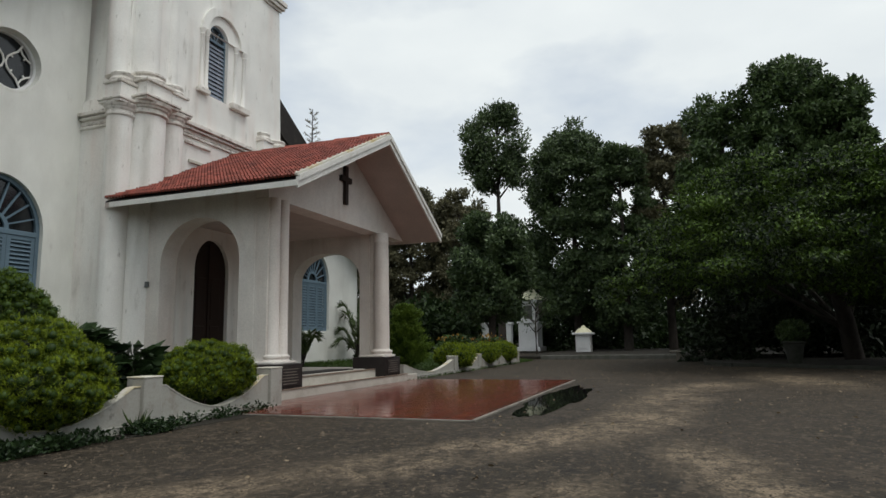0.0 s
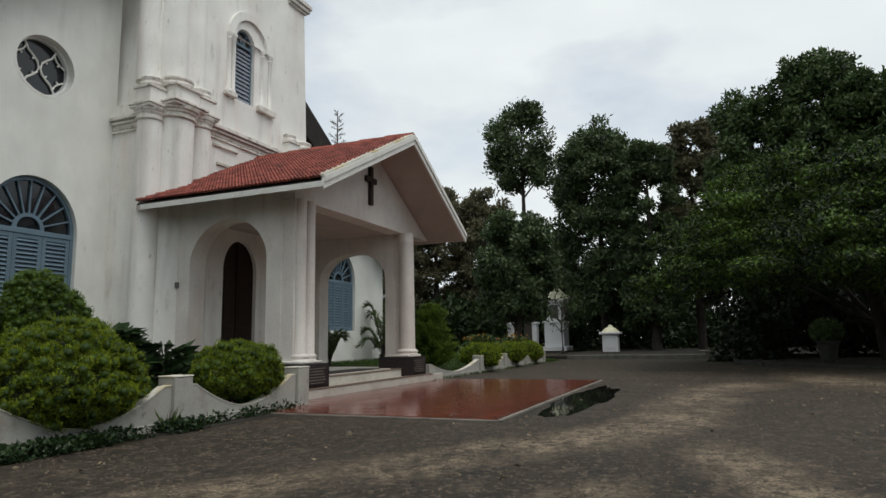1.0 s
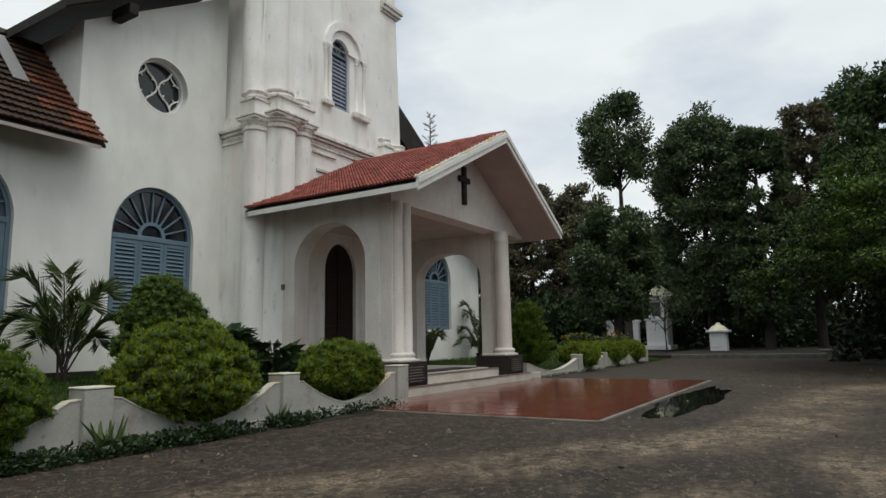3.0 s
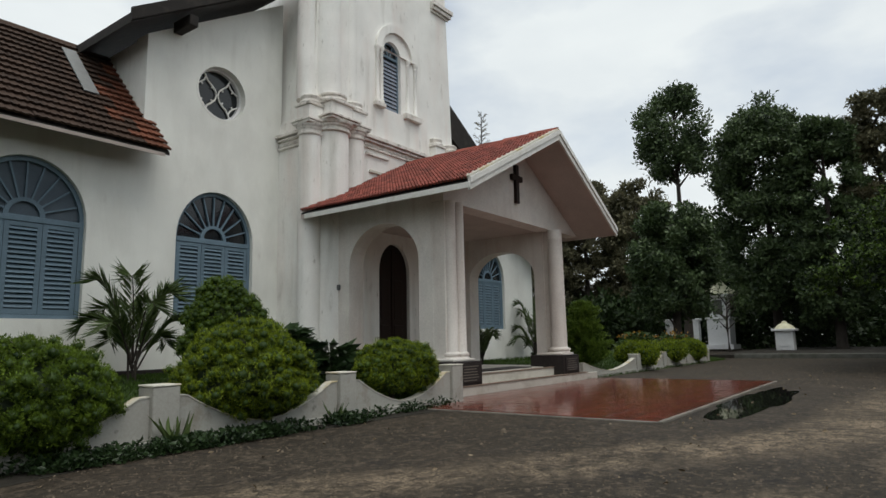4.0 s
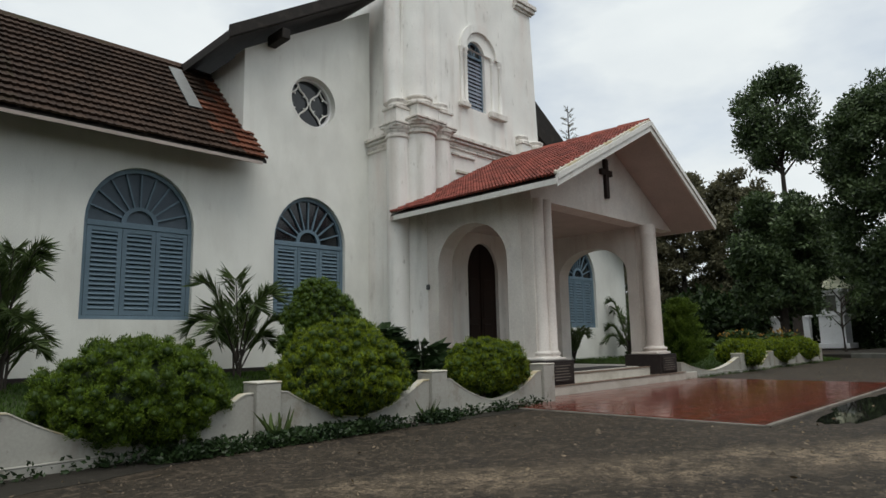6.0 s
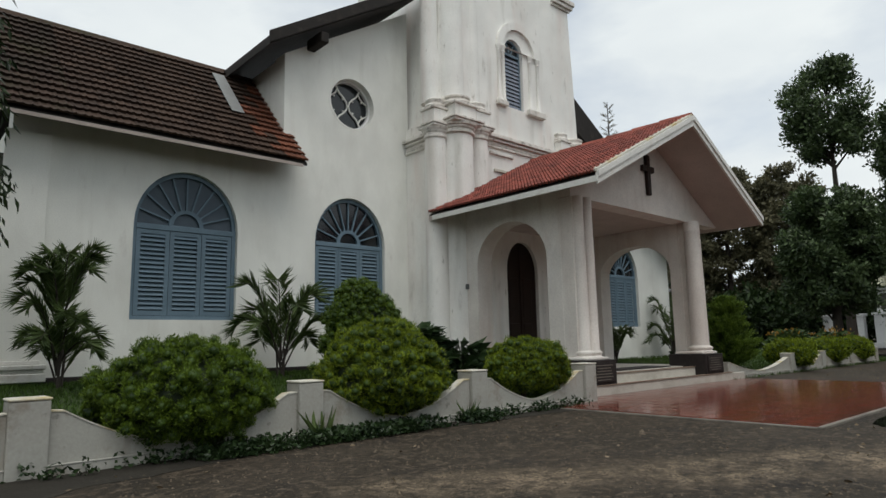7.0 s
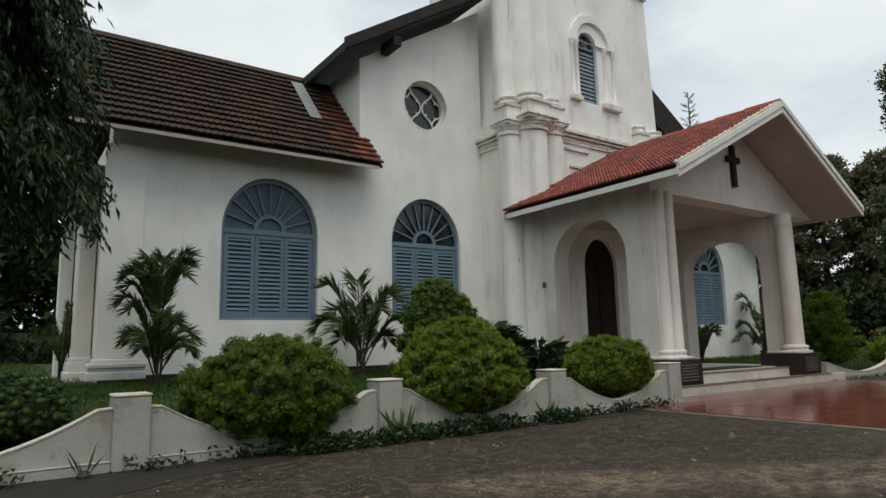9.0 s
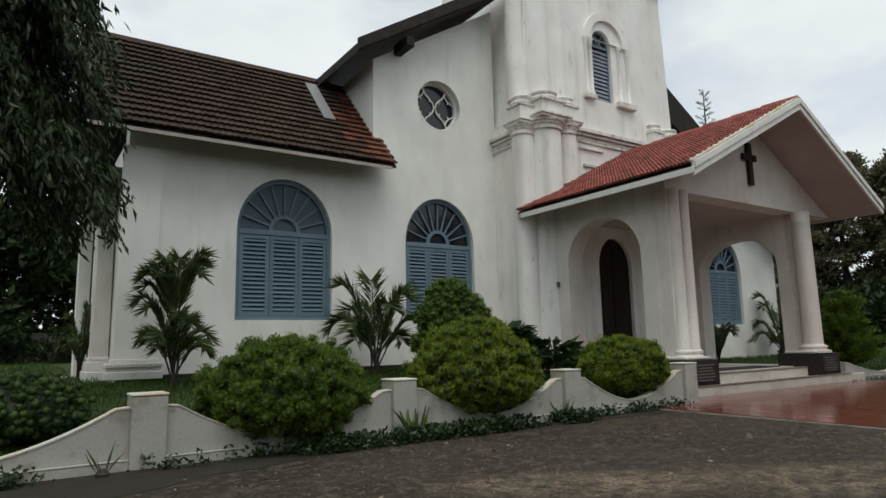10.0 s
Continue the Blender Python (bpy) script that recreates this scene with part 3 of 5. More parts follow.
# corner pilaster of the wing and its moulded base
part("pilaster", boxed(1.40, 2.05, YF - 0.10, YF - 0.003, 0.95, 4.72, bevel=0.012), PLASTER, church)
bm = bmesh.new()
for z0, z1, e in ((0.60, 0.74, 0.13), (0.74, 0.80, 0.10), (0.80, 0.88, 0.13), (0.88, 0.95, 0.05)):
    box(bm, 1.40 - e, 2.05 + e, YF - 0.10 - e, YF - 0.004, z0, z1, bevel=0.016)
part("pilaster_base", bm, FASCIA, church)
part("pilaster", boxed(1.20, 1.48, YF + 1.2, YF + 1.75, 0.95, 4.5, bevel=0.02), PORCH_PLASTER, church)
bm = bmesh.new()
for z0, z1, e in ((0.50, 0.72, 0.12), (0.72, 0.90, 0.07), (0.90, 0.98, 0.04)):
    box(bm, 1.20 - e, 1.49, YF + 1.2 - e, YF + 1.75 + e, z0, z1, bevel=0.016)
part("pilaster_base", bm, FASCIA, church)
part("side_canopy", boxed(0.75, 1.49, YF - 0.05, 16.0, 4.10, 4.30, bevel=0.015), CONCRETE, church, "weathered concrete canopy on the end wall")
part("side_column", boxed(1.06, 1.30, 15.6, 16.0, 0.3, 4.09, bevel=0.02), PLASTER, church)

# ---- tower
TX0, TX1 = 9.85, 15.92
# lower stage, upright; upper stage with a slight batter
part("tower_lower_stage", pierced([(TX0, 0.2), (TX1, 0.2), (TX1, 6.5), (TX0, 6.5)], [arch(12.28, 13.52, 0.38, 2.95, 3.72)], YT, YT + 0.6), TOWER_PLASTER, church)
part("tower_side", boxed(TX0, TX0 + 0.55, YT + 0.6, 14.9, 0.2, 6.5), TOWER_PLASTER, church)
part("tower_side", boxed(TX1 - 0.55, TX1, YT + 0.6, 14.9, 0.2, 6.5), TOWER_PLASTER, church)
TWIN = (12.56, 13.30, 7.50, 9.17, 9.55)
part("tower_upper_stage", pierced([(TX0 + 0.12, 6.5), (TX1 - 0.12, 6.5), (TX1 - 0.40, 12.6), (TX0 + 0.42, 12.6)], [arch(TWIN[0], TWIN[1], TWIN[2], TWIN[3], TWIN[4])], YT + 0.06, YT + 0.56), TOWER_PLASTER, church)
for xa, xb, xc, xd in ((TX0 + 0.12, TX0 + 0.67, TX0 + 0.42, TX0 + 0.97), (TX1 - 0.67, TX1 - 0.12, TX1 - 0.95, TX1 - 0.40)):
    bm = bmesh.new()
    prism(bm, [(xa, 6.5), (xb, 6.5), (xd, 12.6), (xc, 12.6)], YT + 0.562, 14.9)
    part("tower_side", bm, TOWER_PLASTER, church)
part("tower_back", boxed(TX0 + 0.7, TX1 - 0.7, 14.4, 14.9, 6.5, 12.6), TOWER_PLASTER, church)
part("tower_floor", boxed(TX0 + 0.6, TX1 - 0.6, YT + 0.65, 14.3, 6.2, 6.4), WOOD_DARK, church)
part("tower_cap", boxed(TX0 + 0.2, TX1 - 0.2, YT - 0.15, 15.0, 12.6, 12.9, bevel=0.03), MOULDING, church)
# cornice at the top edge of the upper stage
bm = bmesh.new()
for z0, z1, e in ((11.28, 11.36, 0.06), (11.36, 11.48, 0.13), (11.48, 11.62, 0.18)):
    box(bm, 14.75, TX1 - 0.34 + e, YT + 0.06 - e, YT + 0.058, z0, z1, bevel=0.015)
part("cornice", bm, MOULDING, church)

CAP = [(0.30, -0.03), (0.33, 0.0), (0.33, 0.035), (0.305, 0.05), (0.305, 0.10), (0.33, 0.125), (0.335, 0.165), (0.365, 0.19), (0.375, 0.24)]


def shaft(cx, cy, r, cap_z, tall=True, name="engaged_column"):
    """A half-sunk round column with its capital, the block above and the base of the next column up."""
    s = part(name, lathe(bmesh.new(), [(r * 1.03, 0.3), (r, 2.0), (r * 0.97, cap_z - 0.03)], cx, cy, 28), TOWER_PLASTER, church, smooth=True)
    k = r / 0.30
    part("capital", lathe(bmesh.new(), [(q * k, cap_z + z) for q, z in CAP], cx, cy, 28), MOULDING, s, "weathered moulded capital", smooth=True)
    e = 0.385 * k
    bm = bmesh.new()
    box(bm, cx - e * 0.88, cx + e * 0.88, cy - e * 0.88, cy + e * 0.88, cap_z + 0.242, cap_z + 0.30, bevel=0.012)
    box(bm, cx - e * 0.95, cx + e * 0.95, cy - e * 0.95, cy + e * 0.95, cap_z + 0.302, cap_z + 0.36, bevel=0.014)
    part("abacus", bm, MOULDING, s)
    part("pedestal", boxed(cx - e * 0.66, cx + e * 0.66, cy - e * 0.66, cy + e * 0.66, cap_z + 0.361, cap_z + 0.70, bevel=0.012), TOWER_PLASTER, s)
    bm = boxed(cx - e * 0.77, cx + e * 0.77, cy - e * 0.77, cy + e * 0.77, cap_z + 0.701, cap_z + 0.765, bevel=0.014)
    part("pedestal_cap", bm, MOULDING, s)
    part("upper_base", lathe(bmesh.new(), [(0.275 * k, cap_z + 0.766), (0.29 * k, cap_z + 0.80), (0.275 * k, cap_z + 0.84), (0.24 * k, cap_z + 0.86), (0.24 * k, cap_z + 0.89), (0.262 * k, cap_z + 0.92), (0.262 * k, cap_z + 0.96), (0.22 * k, cap_z + 0.99)], cx, cy, 28), MOULDING, s, smooth=True)
    if tall:
        part("upper_shaft", lathe(bmesh.new(), [(0.25 * k, cap_z + 0.94), (0.24 * k, cap_z + 3.2), (0.22 * k, cap_z + 6.3)], cx + 0.02, cy + 0.20, 28), TOWER_PLASTER, s, smooth=True)
    return s


shaft(9.90, 11.14, 0.27, 6.00)
shaft(10.46, 10.98, 0.42, 6.14)
shaft(11.34, 11.14, 0.29, 6.24)
shaft(14.85, 11.14, 0.26, 6.16, False)
shaft(15.52, 11.12, 0.30, 6.10, False)
bm = bmesh.new()
for z0, z1, e in ((6.16, 6.22, 0.05), (6.24, 6.30, 0.03), (6.34, 6.40, 0.09), (6.42, 6.52, 0.15)):
    box(bm, 11.66, 14.60, YT - e, YT + 0.05, z0, z1, bevel=0.012)
part("string_course", bm, MOULDING, church, "weathered moulded string course")
bm = bmesh.new()
for z0, z1, e in ((5.82, 5.88, 0.05), (5.90, 5.96, 0.03), (6.02, 6.08, 0.08), (6.10, 6.18, 0.14)):
    box(bm, TX0 - e, TX0 + 0.05, 11.28, YF - 0.002, z0, z1, bevel=0.012)
part("string_course", bm, MOULDING, church, "weathered moulded string course")
part("broken_ledge", boxed(11.75, 12.65, YT - 0.06, YT + 0.02, 5.98, 6.05, bevel=0.012), MOULDING, church)
part("broken_ledge", boxed(11.9, 12.5, YT - 0.05, YT + 0.02, 5.52, 5.60, bevel=0.015), COPING, church)

# tower window: louvres, glazed head, colonnettes, hood
x0, x1, z0, zs, zt = TWIN
y = YT + 0.16
tw = part("window", band(arch(x0 - 0.004, x1 + 0.004, z0 - 0.004, zs, zt + 0.004), arch(x0 + 0.05, x1 - 0.05, z0 + 0.05, zs, zt - 0.05), y, y + 0.08), BLUE, church, "narrow arched belfry window with blue louvres")
part("pane", prism(bmesh.new(), arch(x0 + 0.045, x1 - 0.045, zs - 0.02, zs, zt - 0.045), y + 0.05, y + 0.06), GLASS, tw)
part("transom", boxed(x0 + 0.04, x1 - 0.04, y - 0.01, y + 0.07, zs - 0.10, zs - 0.03), BLUE, tw)
# Black sheet in place of the belfry's inner shade.
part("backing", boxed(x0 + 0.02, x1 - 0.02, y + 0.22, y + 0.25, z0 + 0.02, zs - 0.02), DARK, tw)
for a in (-0.11, 0.11):
    part("glazing_bar", prism(bmesh.new(), [(12.93 + a * 0.2 - 0.012, zs - 0.03), (12.93 + a * 0.2 + 0.012, zs - 0.03), (12.93 + a * 1.4 + 0.012, zt - 0.10), (12.93 + a * 1.4 - 0.012, zt - 0.10)], y + 0.02, y + 0.048), BLUE, tw)
louvre = None
for k in range(13):
    if louvre is None:
        bm = prism(bmesh.new(), [(0.0, -0.050), (0.012, -0.056), (0.052, 0.040), (0.040, 0.046)], -0.325, 0.325, "x")
        louvre = mesh_of(bm, "slat", BLUE_SKYLIT)
    ob = new("slat", louvre)
    ob.location = ((x0 + x1) / 2, y - 0.005, z0 + 0.11 + k * 0.113)
    under(ob, tw)
for cx in (12.28, 12.44, 13.58, 13.93):
    c = part("colonnette", lathe(bmesh.new(), [(0.085, 7.58), (0.085, 7.64), (0.06, 7.68), (0.056, 8.2), (0.055, 9.0), (0.075, 9.03), (0.055, 9.06), (0.095, 9.16), (0.095, 9.2)], cx, YT + 0.03, 14), TOWER_PLASTER, tw, smooth=True)
part("sill", boxed(12.14, 12.55, YT - 0.06, YT + 0.058, 7.46, 7.58, bevel=0.015), MOULDING, tw)
part("sill", boxed(13.40, 14.12, YT - 0.08, YT + 0.058, 7.42, 7.58, bevel=0.015), MOULDING, tw)
part("hood_mould", band([(13.10 + 0.88 * math.cos(math.pi * i / 20), 9.2 + 0.86 * math.sin(math.pi * i / 20)) for i in range(21)],
                        [(13.10 + 0.66 * math.cos(math.pi * i / 20), 9.201 + 0.64 * math.sin(math.pi * i / 20)) for i in range(21)], YT - 0.02, YT + 0.058), TOWER_PLASTER, tw)

# ---- great door under the porch
door = part("door", prism(bmesh.new(), arch(12.285, 13.515, 0.41, 2.95, 3.715), YT + 0.10, YT + 0.18), DOOR, church, "dark varnished arched double door")
part("door_stile", boxed(12.87, 12.93, YT + 0.075, YT + 0.099, 0.6, 3.6), DOOR, door)
for cx in (12.61, 13.14):
    for za, zb in ((0.75, 1.55), (1.70, 2.75)):
        part("door_panel", boxed(cx - 0.17, cx + 0.17, YT + 0.078, YT + 0.099, za, zb, bevel=0.01), DOOR, door)

# ---- roofs
ROOF_X0, ROOF_X1 = 0.75, 6.62
EAVE_Y, EAVE_Z, RIDGE_Y, RIDGE_Z = 11.55, 4.91, 14.0, 7.52
nave_roof = part("wing_roof", prism(bmesh.new(), [(EAVE_Y, EAVE_Z), (RIDGE_Y, RIDGE_Z), (16.4, EAVE_Z), (16.4, EAVE_Z - 0.06), (RIDGE_Y, RIDGE_Z - 0.08), (EAVE_Y, EAVE_Z - 0.06)], ROOF_X0, ROOF_X1, "x"),
                 WOOD_DARK, church, "steep old brown clay tile roof with moss")
# White board in the dark soffit colour, which paints its shade.
part("eave_board", boxed(ROOF_X0, ROOF_X1 - 0.10, EAVE_Y - 0.02, EAVE_Y - 0.002, EAVE_Z - 0.10, EAVE_Z - 0.03, bevel=0.006), SOFFIT, nave_roof, "white eave board coloured darker for eave shade")
part("ridge_tile", prism(bmesh.new(), [(RIDGE_Y - 0.16, RIDGE_Z - 0.08), (RIDGE_Y - 0.08, RIDGE_Z + 0.06), (RIDGE_Y, RIDGE_Z + 0.10), (RIDGE_Y + 0.08, RIDGE_Z + 0.06), (RIDGE_Y + 0.16, RIDGE_Z - 0.08)], ROOF_X0, 5.9, "x"), TILE_OLD, nave_roof)
# gable roof over the round window, its dark overhanging eave
part("gable_roof", prism(bmesh.new(), [(5.72, 7.32), (9.85, 9.92), (9.85, 10.12), (5.72, 7.52)], 11.55, 17.6), WOOD_DARK, church, "blackened overhanging gable eave")
part("verge_board", prism(bmesh.new(), [(5.70, 7.34), (9.70, 9.86), (9.70, 10.16), (5.70, 7.60)], 11.50, 11.548), WOOD_DARK, church)
part("purlin_end", boxed(6.95, 7.15, 11.56, YF - 0.004, 7.78, 8.02, bevel=0.02), WOOD_DARK, church)
part("gable_roof", prism(bmesh.new(), [(22.9, 3.9), (15.95, 7.9), (15.95, 8.98), (22.9, 4.5)], 11.55, 17.6), WOOD_DARK, church, "blackened overhanging gable eave")
fl = part("flashing", prism(bmesh.new(), [(-0.14, -1.0), (0.14, -1.0), (0.14, 1.0), (-0.14, 1.0)], 0, 0.02, "z"), LEAD, nave_roof, "grey metal flashing strip")
slope = math.atan2(RIDGE_Z - EAVE_Z, RIDGE_Y - EAVE_Y)
fl.rotation_euler = (slope, 0, 0)
fl.scale = (1.0, 0.85, 1)
fl.location = Vector((5.48, 13.05, EAVE_Z + (13.05 - EAVE_Y) * math.tan(slope) + 0.15)) - Vector(church.location) - Vector(nave_roof.location)

# ---------------------------------------------------------------- the porch
porch = thing("porch", "white gabled church porch with round columns, arches and red tile roof", "porch", (13, 9, 0))
PXL, PXR = 10.32, 15.68                # outer faces of the side walls
GX0, GX1, GAX = 9.60, 16.90, 13.50     # gable: eaves and apex
GY, GZE, GZA = 6.42, 4.06, 6.00
BEAM = 3.98
for xa, xb, name in ((PXL, PXL + 0.45, "side_wall"), (PXR - 0.45, PXR, "side_wall")):
    part(name, pierced([(YC + 0.252, 0.35), (YT - 0.005, 0.35), (YT - 0.005, 4.32), (YC + 0.252, 4.32)], [arch(8.22, 10.24, 0.41, 2.80, 3.70) if xa < 13 else arch(8.14, 10.25, 0.41, 2.80, 3.55)], xa, xb, "x"), PORCH_PLASTER, porch,
         "plastered porch side wall with an arched opening")
part("box_beam", boxed(PXL + 0.455, PXR - 0.455, YC + 0.252, YC + 0.40, BEAM, BEAM + 0.30), PORCH_PLASTER, porch)
# Ceiling shade comes partly from the darkened soffit colour.
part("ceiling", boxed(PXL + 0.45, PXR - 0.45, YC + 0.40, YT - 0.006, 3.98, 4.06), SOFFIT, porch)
# tympanum
def roof_z(x):
    return GZE + (GZA - GZE) * ((x - GX0) / (GAX - GX0) if x < GAX else (GX1 - x) / (GX1 - GAX))
part("tympanum", prism(bmesh.new(), [(PXL + 0.005, BEAM), (16.74, BEAM), (16.76, roof_z(16.76) - 0.14), (GAX, GZA - 0.14), (PXL, roof_z(PXL) - 0.14)], YC - 0.05, YC + 0.25), PORCH_PLASTER, porch)
for xa, za, xb, zb in ((GX0, GZE, GAX, GZA), (GAX, GZA, GX1, GZE)):
    part("soffit", prism(bmesh.new(), [(xa, za - 0.13), (xb, zb - 0.13), (xb, zb - 0.02), (xa, za - 0.02)], GY + 0.02, YT - 0.02), SOFFIT, porch, "pinkish plastered soffit, colour darkened for shade")
    part("barge_board", prism(bmesh.new(), [(xa, za - 0.17), (xb, zb - 0.17), (xb, zb + 0.05), (xa, za + 0.05)], GY - 0.03, GY + 0.018), FASCIA, porch, "white painted barge board")
    part("barge_trim", prism(bmesh.new(), [(xa, za - 0.04), (xb, zb - 0.04), (xb, zb + 0.075), (xa, za + 0.075)], GY - 0.06, GY - 0.032), FASCIA, porch)
part("eave_board", boxed(GX0 - 0.03, GX0 - 0.002, GY - 0.03, YT - 0.16, GZE - 0.135, GZE - 0.02, bevel=0.006), FASCIA, porch, "white eave board with dark drip edge")
part("eave_board", boxed(GX1 + 0.002, GX1 + 0.03, GY - 0.03, YT - 0.16, GZE - 0.135, GZE - 0.02, bevel=0.006), FASCIA, porch)
part("verge_mortar", prism(bmesh.new(), [(GX0, GZE + 0.06), (GAX, GZA + 0.06), (GAX, GZA + 0.12), (GX0, GZE + 0.115)], GY - 0.02, GY + 0.13), COPING, porch, "weathered ochre mortar along the verge")
# cross on the gable
cross = part("cross", boxed(13.25, 13.39, YC - 0.14, YC - 0.052, 4.40, 5.36, bevel=0.012), DOOR, porch, "dark wooden cross fixed to the gable")
bm = boxed(13.07, 13.57, YC - 0.138, YC - 0.054, 4.96, 5.10, bevel=0.012)
part("cross_arm", bm, DOOR, cross)
# columns on dark blocks
for cx in (10.66, 15.36):
    shafts = ((10.48, 7.52, 0.13), (10.76, 7.50, 0.125)) if cx < 13 else ((15.26, 7.50, 0.205),)
    for q, yy, r in shafts:
        col = part("column", lathe(bmesh.new(), [(r * 1.2, 0.86), (r * 1.03, 0.90), (r, 1.8), (r * 0.94, 3.55), (r * 0.93, 3.70), (r * 0.97, 3.72), (r * 0.97, 3.75), (r * 0.93, 3.77), (r * 0.96, 3.975)], q, yy, 28), PORCH_PLASTER, porch, "round plastered column", smooth=True)
        part("column_base", lathe(bmesh.new(), [(r * 1.5, 0.70), (r * 1.5, 0.755), (r * 1.28, 0.775), (r * 1.28, 0.80), (r * 1.4, 0.82), (r * 1.38, 0.85), (r * 1.15, 0.875)], q, yy, 28), PORCH_PLASTER, col, smooth=True)
    part("pilaster", boxed(cx - 0.335 if cx < 13 else cx - 0.10, cx + 0.30, YC - 0.06 if cx < 13 else YC + 0.02, YC + 0.36, 0.70, 3.975, bevel=0.02), PORCH_PLASTER, porch)
    part("pilaster_base", boxed(cx - 0.45, cx + 0.33, YC - 0.30, YC + 0.40, 0.692, 0.75, bevel=0.02), PORCH_PLASTER, porch)
    block = part("plinth_block", boxed(cx - 0.47, cx + 0.45, 7.22, 8.16, 0.2, 0.69, bevel=0.012), SLATE, porch, "dark polished stone plinth block")
    part("plaque", boxed(cx - 0.38, cx + 0.36, 7.20, 7.218, 0.27, 0.64, bevel=0.006), SLATE, block, "dark stone plaque with rows of lettering")
    for r in range(6):
        w = 0.30 - 0.05 * ((r * 3) % 4) * 0.5
        part("text_bar", boxed(cx - 0.01 - w, cx - 0.01 + w, 7.196, 7.199, 0.60 - r * 0.055 - 0.016, 0.60 - r * 0.055), KERB, block)
# floor and steps
part("porch_floor", boxed(PXL + 0.0, PXR - 0.0, 7.80, YT, 0.05, 0.405, bevel=0.01), STEP, porch)
part("step", boxed(10.25, 15.85, 7.50, 7.797, 0.03, 0.385, bevel=0.015), STEP, porch, "pale stone step with dark joints")
part("step", boxed(9.95, 16.25, 7.20, 7.497, 0.0, 0.20, bevel=0.015), STEP, porch, "pale stone step with dark joints")
part("step", boxed(16.255, 16.95, 7.205, 7.295, 0.0, 0.19, bevel=0.015), STEP, porch, "pale stone step with dark joints")
part("doormat", boxed(11.9, 14.4, 7.86, 8.5, 0.406, 0.425, bevel=0.004), SLATE, porch, "dark mat")
part("step_nosing", boxed(9.93, 16.27, 7.182, 7.30, 0.201, 0.219, bevel=0.006), NOSING, porch, "worn brown step edge")
part("step_nosing", boxed(10.24, 15.86, 7.482, 7.60, 0.386, 0.404, bevel=0.006), NOSING, porch, "worn brown step edge")
tagged(part("switch_box", boxed(10.27, 10.318, 10.52, 10.60, 2.31, 2.43, bevel=0.006), PLASTIC), "small grey switch box on the porch wall", "switch box")

# ---------------------------------------------------------------- apron, kerb and puddle
apron = tagged(part("apron_bed", boxed(8.42, 16.85, 2.78, 7.18, -0.05, 0.012), KERB), "cement bed under the red tiled apron", "paving", kind="structure")
part("apron_edge", boxed(8.35, 16.9, 2.71, 2.778, -0.05, 0.03, bevel=0.01), KERB, apron)
part("apron_edge", boxed(8.35, 8.418, 2.71, 6.6, -0.05, 0.02, bevel=0.01), KERB, apron)


def puddle(name, cx, cy, ax, ay, seed):
    bm = bmesh.new()
    vs = []
    for i in range(64):
        t = 2 * math.pi * i / 64
        k = 1 + 0.34 * noise.noise((math.cos(t) * 1.7 + seed, math.sin(t) * 1.7, 0.3)) + 0.16 * noise.noise((math.cos(t) * 5, math.sin(t) * 5 + seed, 1))
        vs.append(bm.verts.new((cx + ax * k * math.cos(t), cy + ay * k * math.sin(t), 0.005)))
    bm.faces.new(vs)
    return tagged(part(name, bm, WATER), "dark still rain puddle on the asphalt", "puddle")


puddle("puddle", 12.0, 2.24, 2.75, 0.44, 4.1)


# ---------------------------------------------------------------- garden walls
def scallop(x0, x1, high, low):
    n = 20
    return [(x0 + (x1 - x0) * i / n, low + (high - low) * abs(1 - 2 * i / n) ** 1.75) for i in range(n + 1)]


def garden_wall(name, piers, y, high, low, label, start=None, end=None):
    w = thing(name, label, "garden wall", (piers[0], y, 0))
    for cx in piers:
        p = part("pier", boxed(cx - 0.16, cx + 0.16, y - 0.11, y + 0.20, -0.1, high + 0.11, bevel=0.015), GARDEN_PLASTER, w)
        part("pier_cap", boxed(cx - 0.168, cx + 0.168, y - 0.118, y + 0.208, high + 0.111, high + 0.135, bevel=0.012), COPING, p)
    ends = list(piers)
    if start is not None:
        ends = [start] + ends
    if end is not None:
        ends = ends + [end]
    for a, b in zip(ends, ends[1:]):
        xa, xb = a + 0.161, b - 0.161
        top = [(xa, high)] + [(x, z) for x, z in scallop(xa + 0.12, xb - 0.12, high - 0.01, low)] + [(xb, high)]
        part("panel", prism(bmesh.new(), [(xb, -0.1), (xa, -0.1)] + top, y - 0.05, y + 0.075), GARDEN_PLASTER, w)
        bm = bmesh.new()
        prism(bm, [(x, z + 0.003) for x, z in top] + [(x, z + 0.016) for x, z in top[::-1]], y - 0.058, y + 0.083)
        part("coping", bm, COPING, w, "curved coping stained ochre")
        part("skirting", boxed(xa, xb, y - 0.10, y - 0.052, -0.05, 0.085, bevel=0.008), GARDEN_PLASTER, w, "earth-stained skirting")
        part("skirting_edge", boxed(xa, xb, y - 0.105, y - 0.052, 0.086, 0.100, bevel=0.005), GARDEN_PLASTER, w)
    return w


garden_wall("garden_wall", [1.11, 3.90, 6.68, 9.42], 6.75, 0.555, 0.16, "low white scalloped garden wall with square piers and stains", start=-1.85, end=None)
garden_wall("garden_wall", [20.5, 23.2, 26.05, 29.1], 7.37, 0.44, 0.15, "low white scalloped garden wall beside the porch", start=16.1)


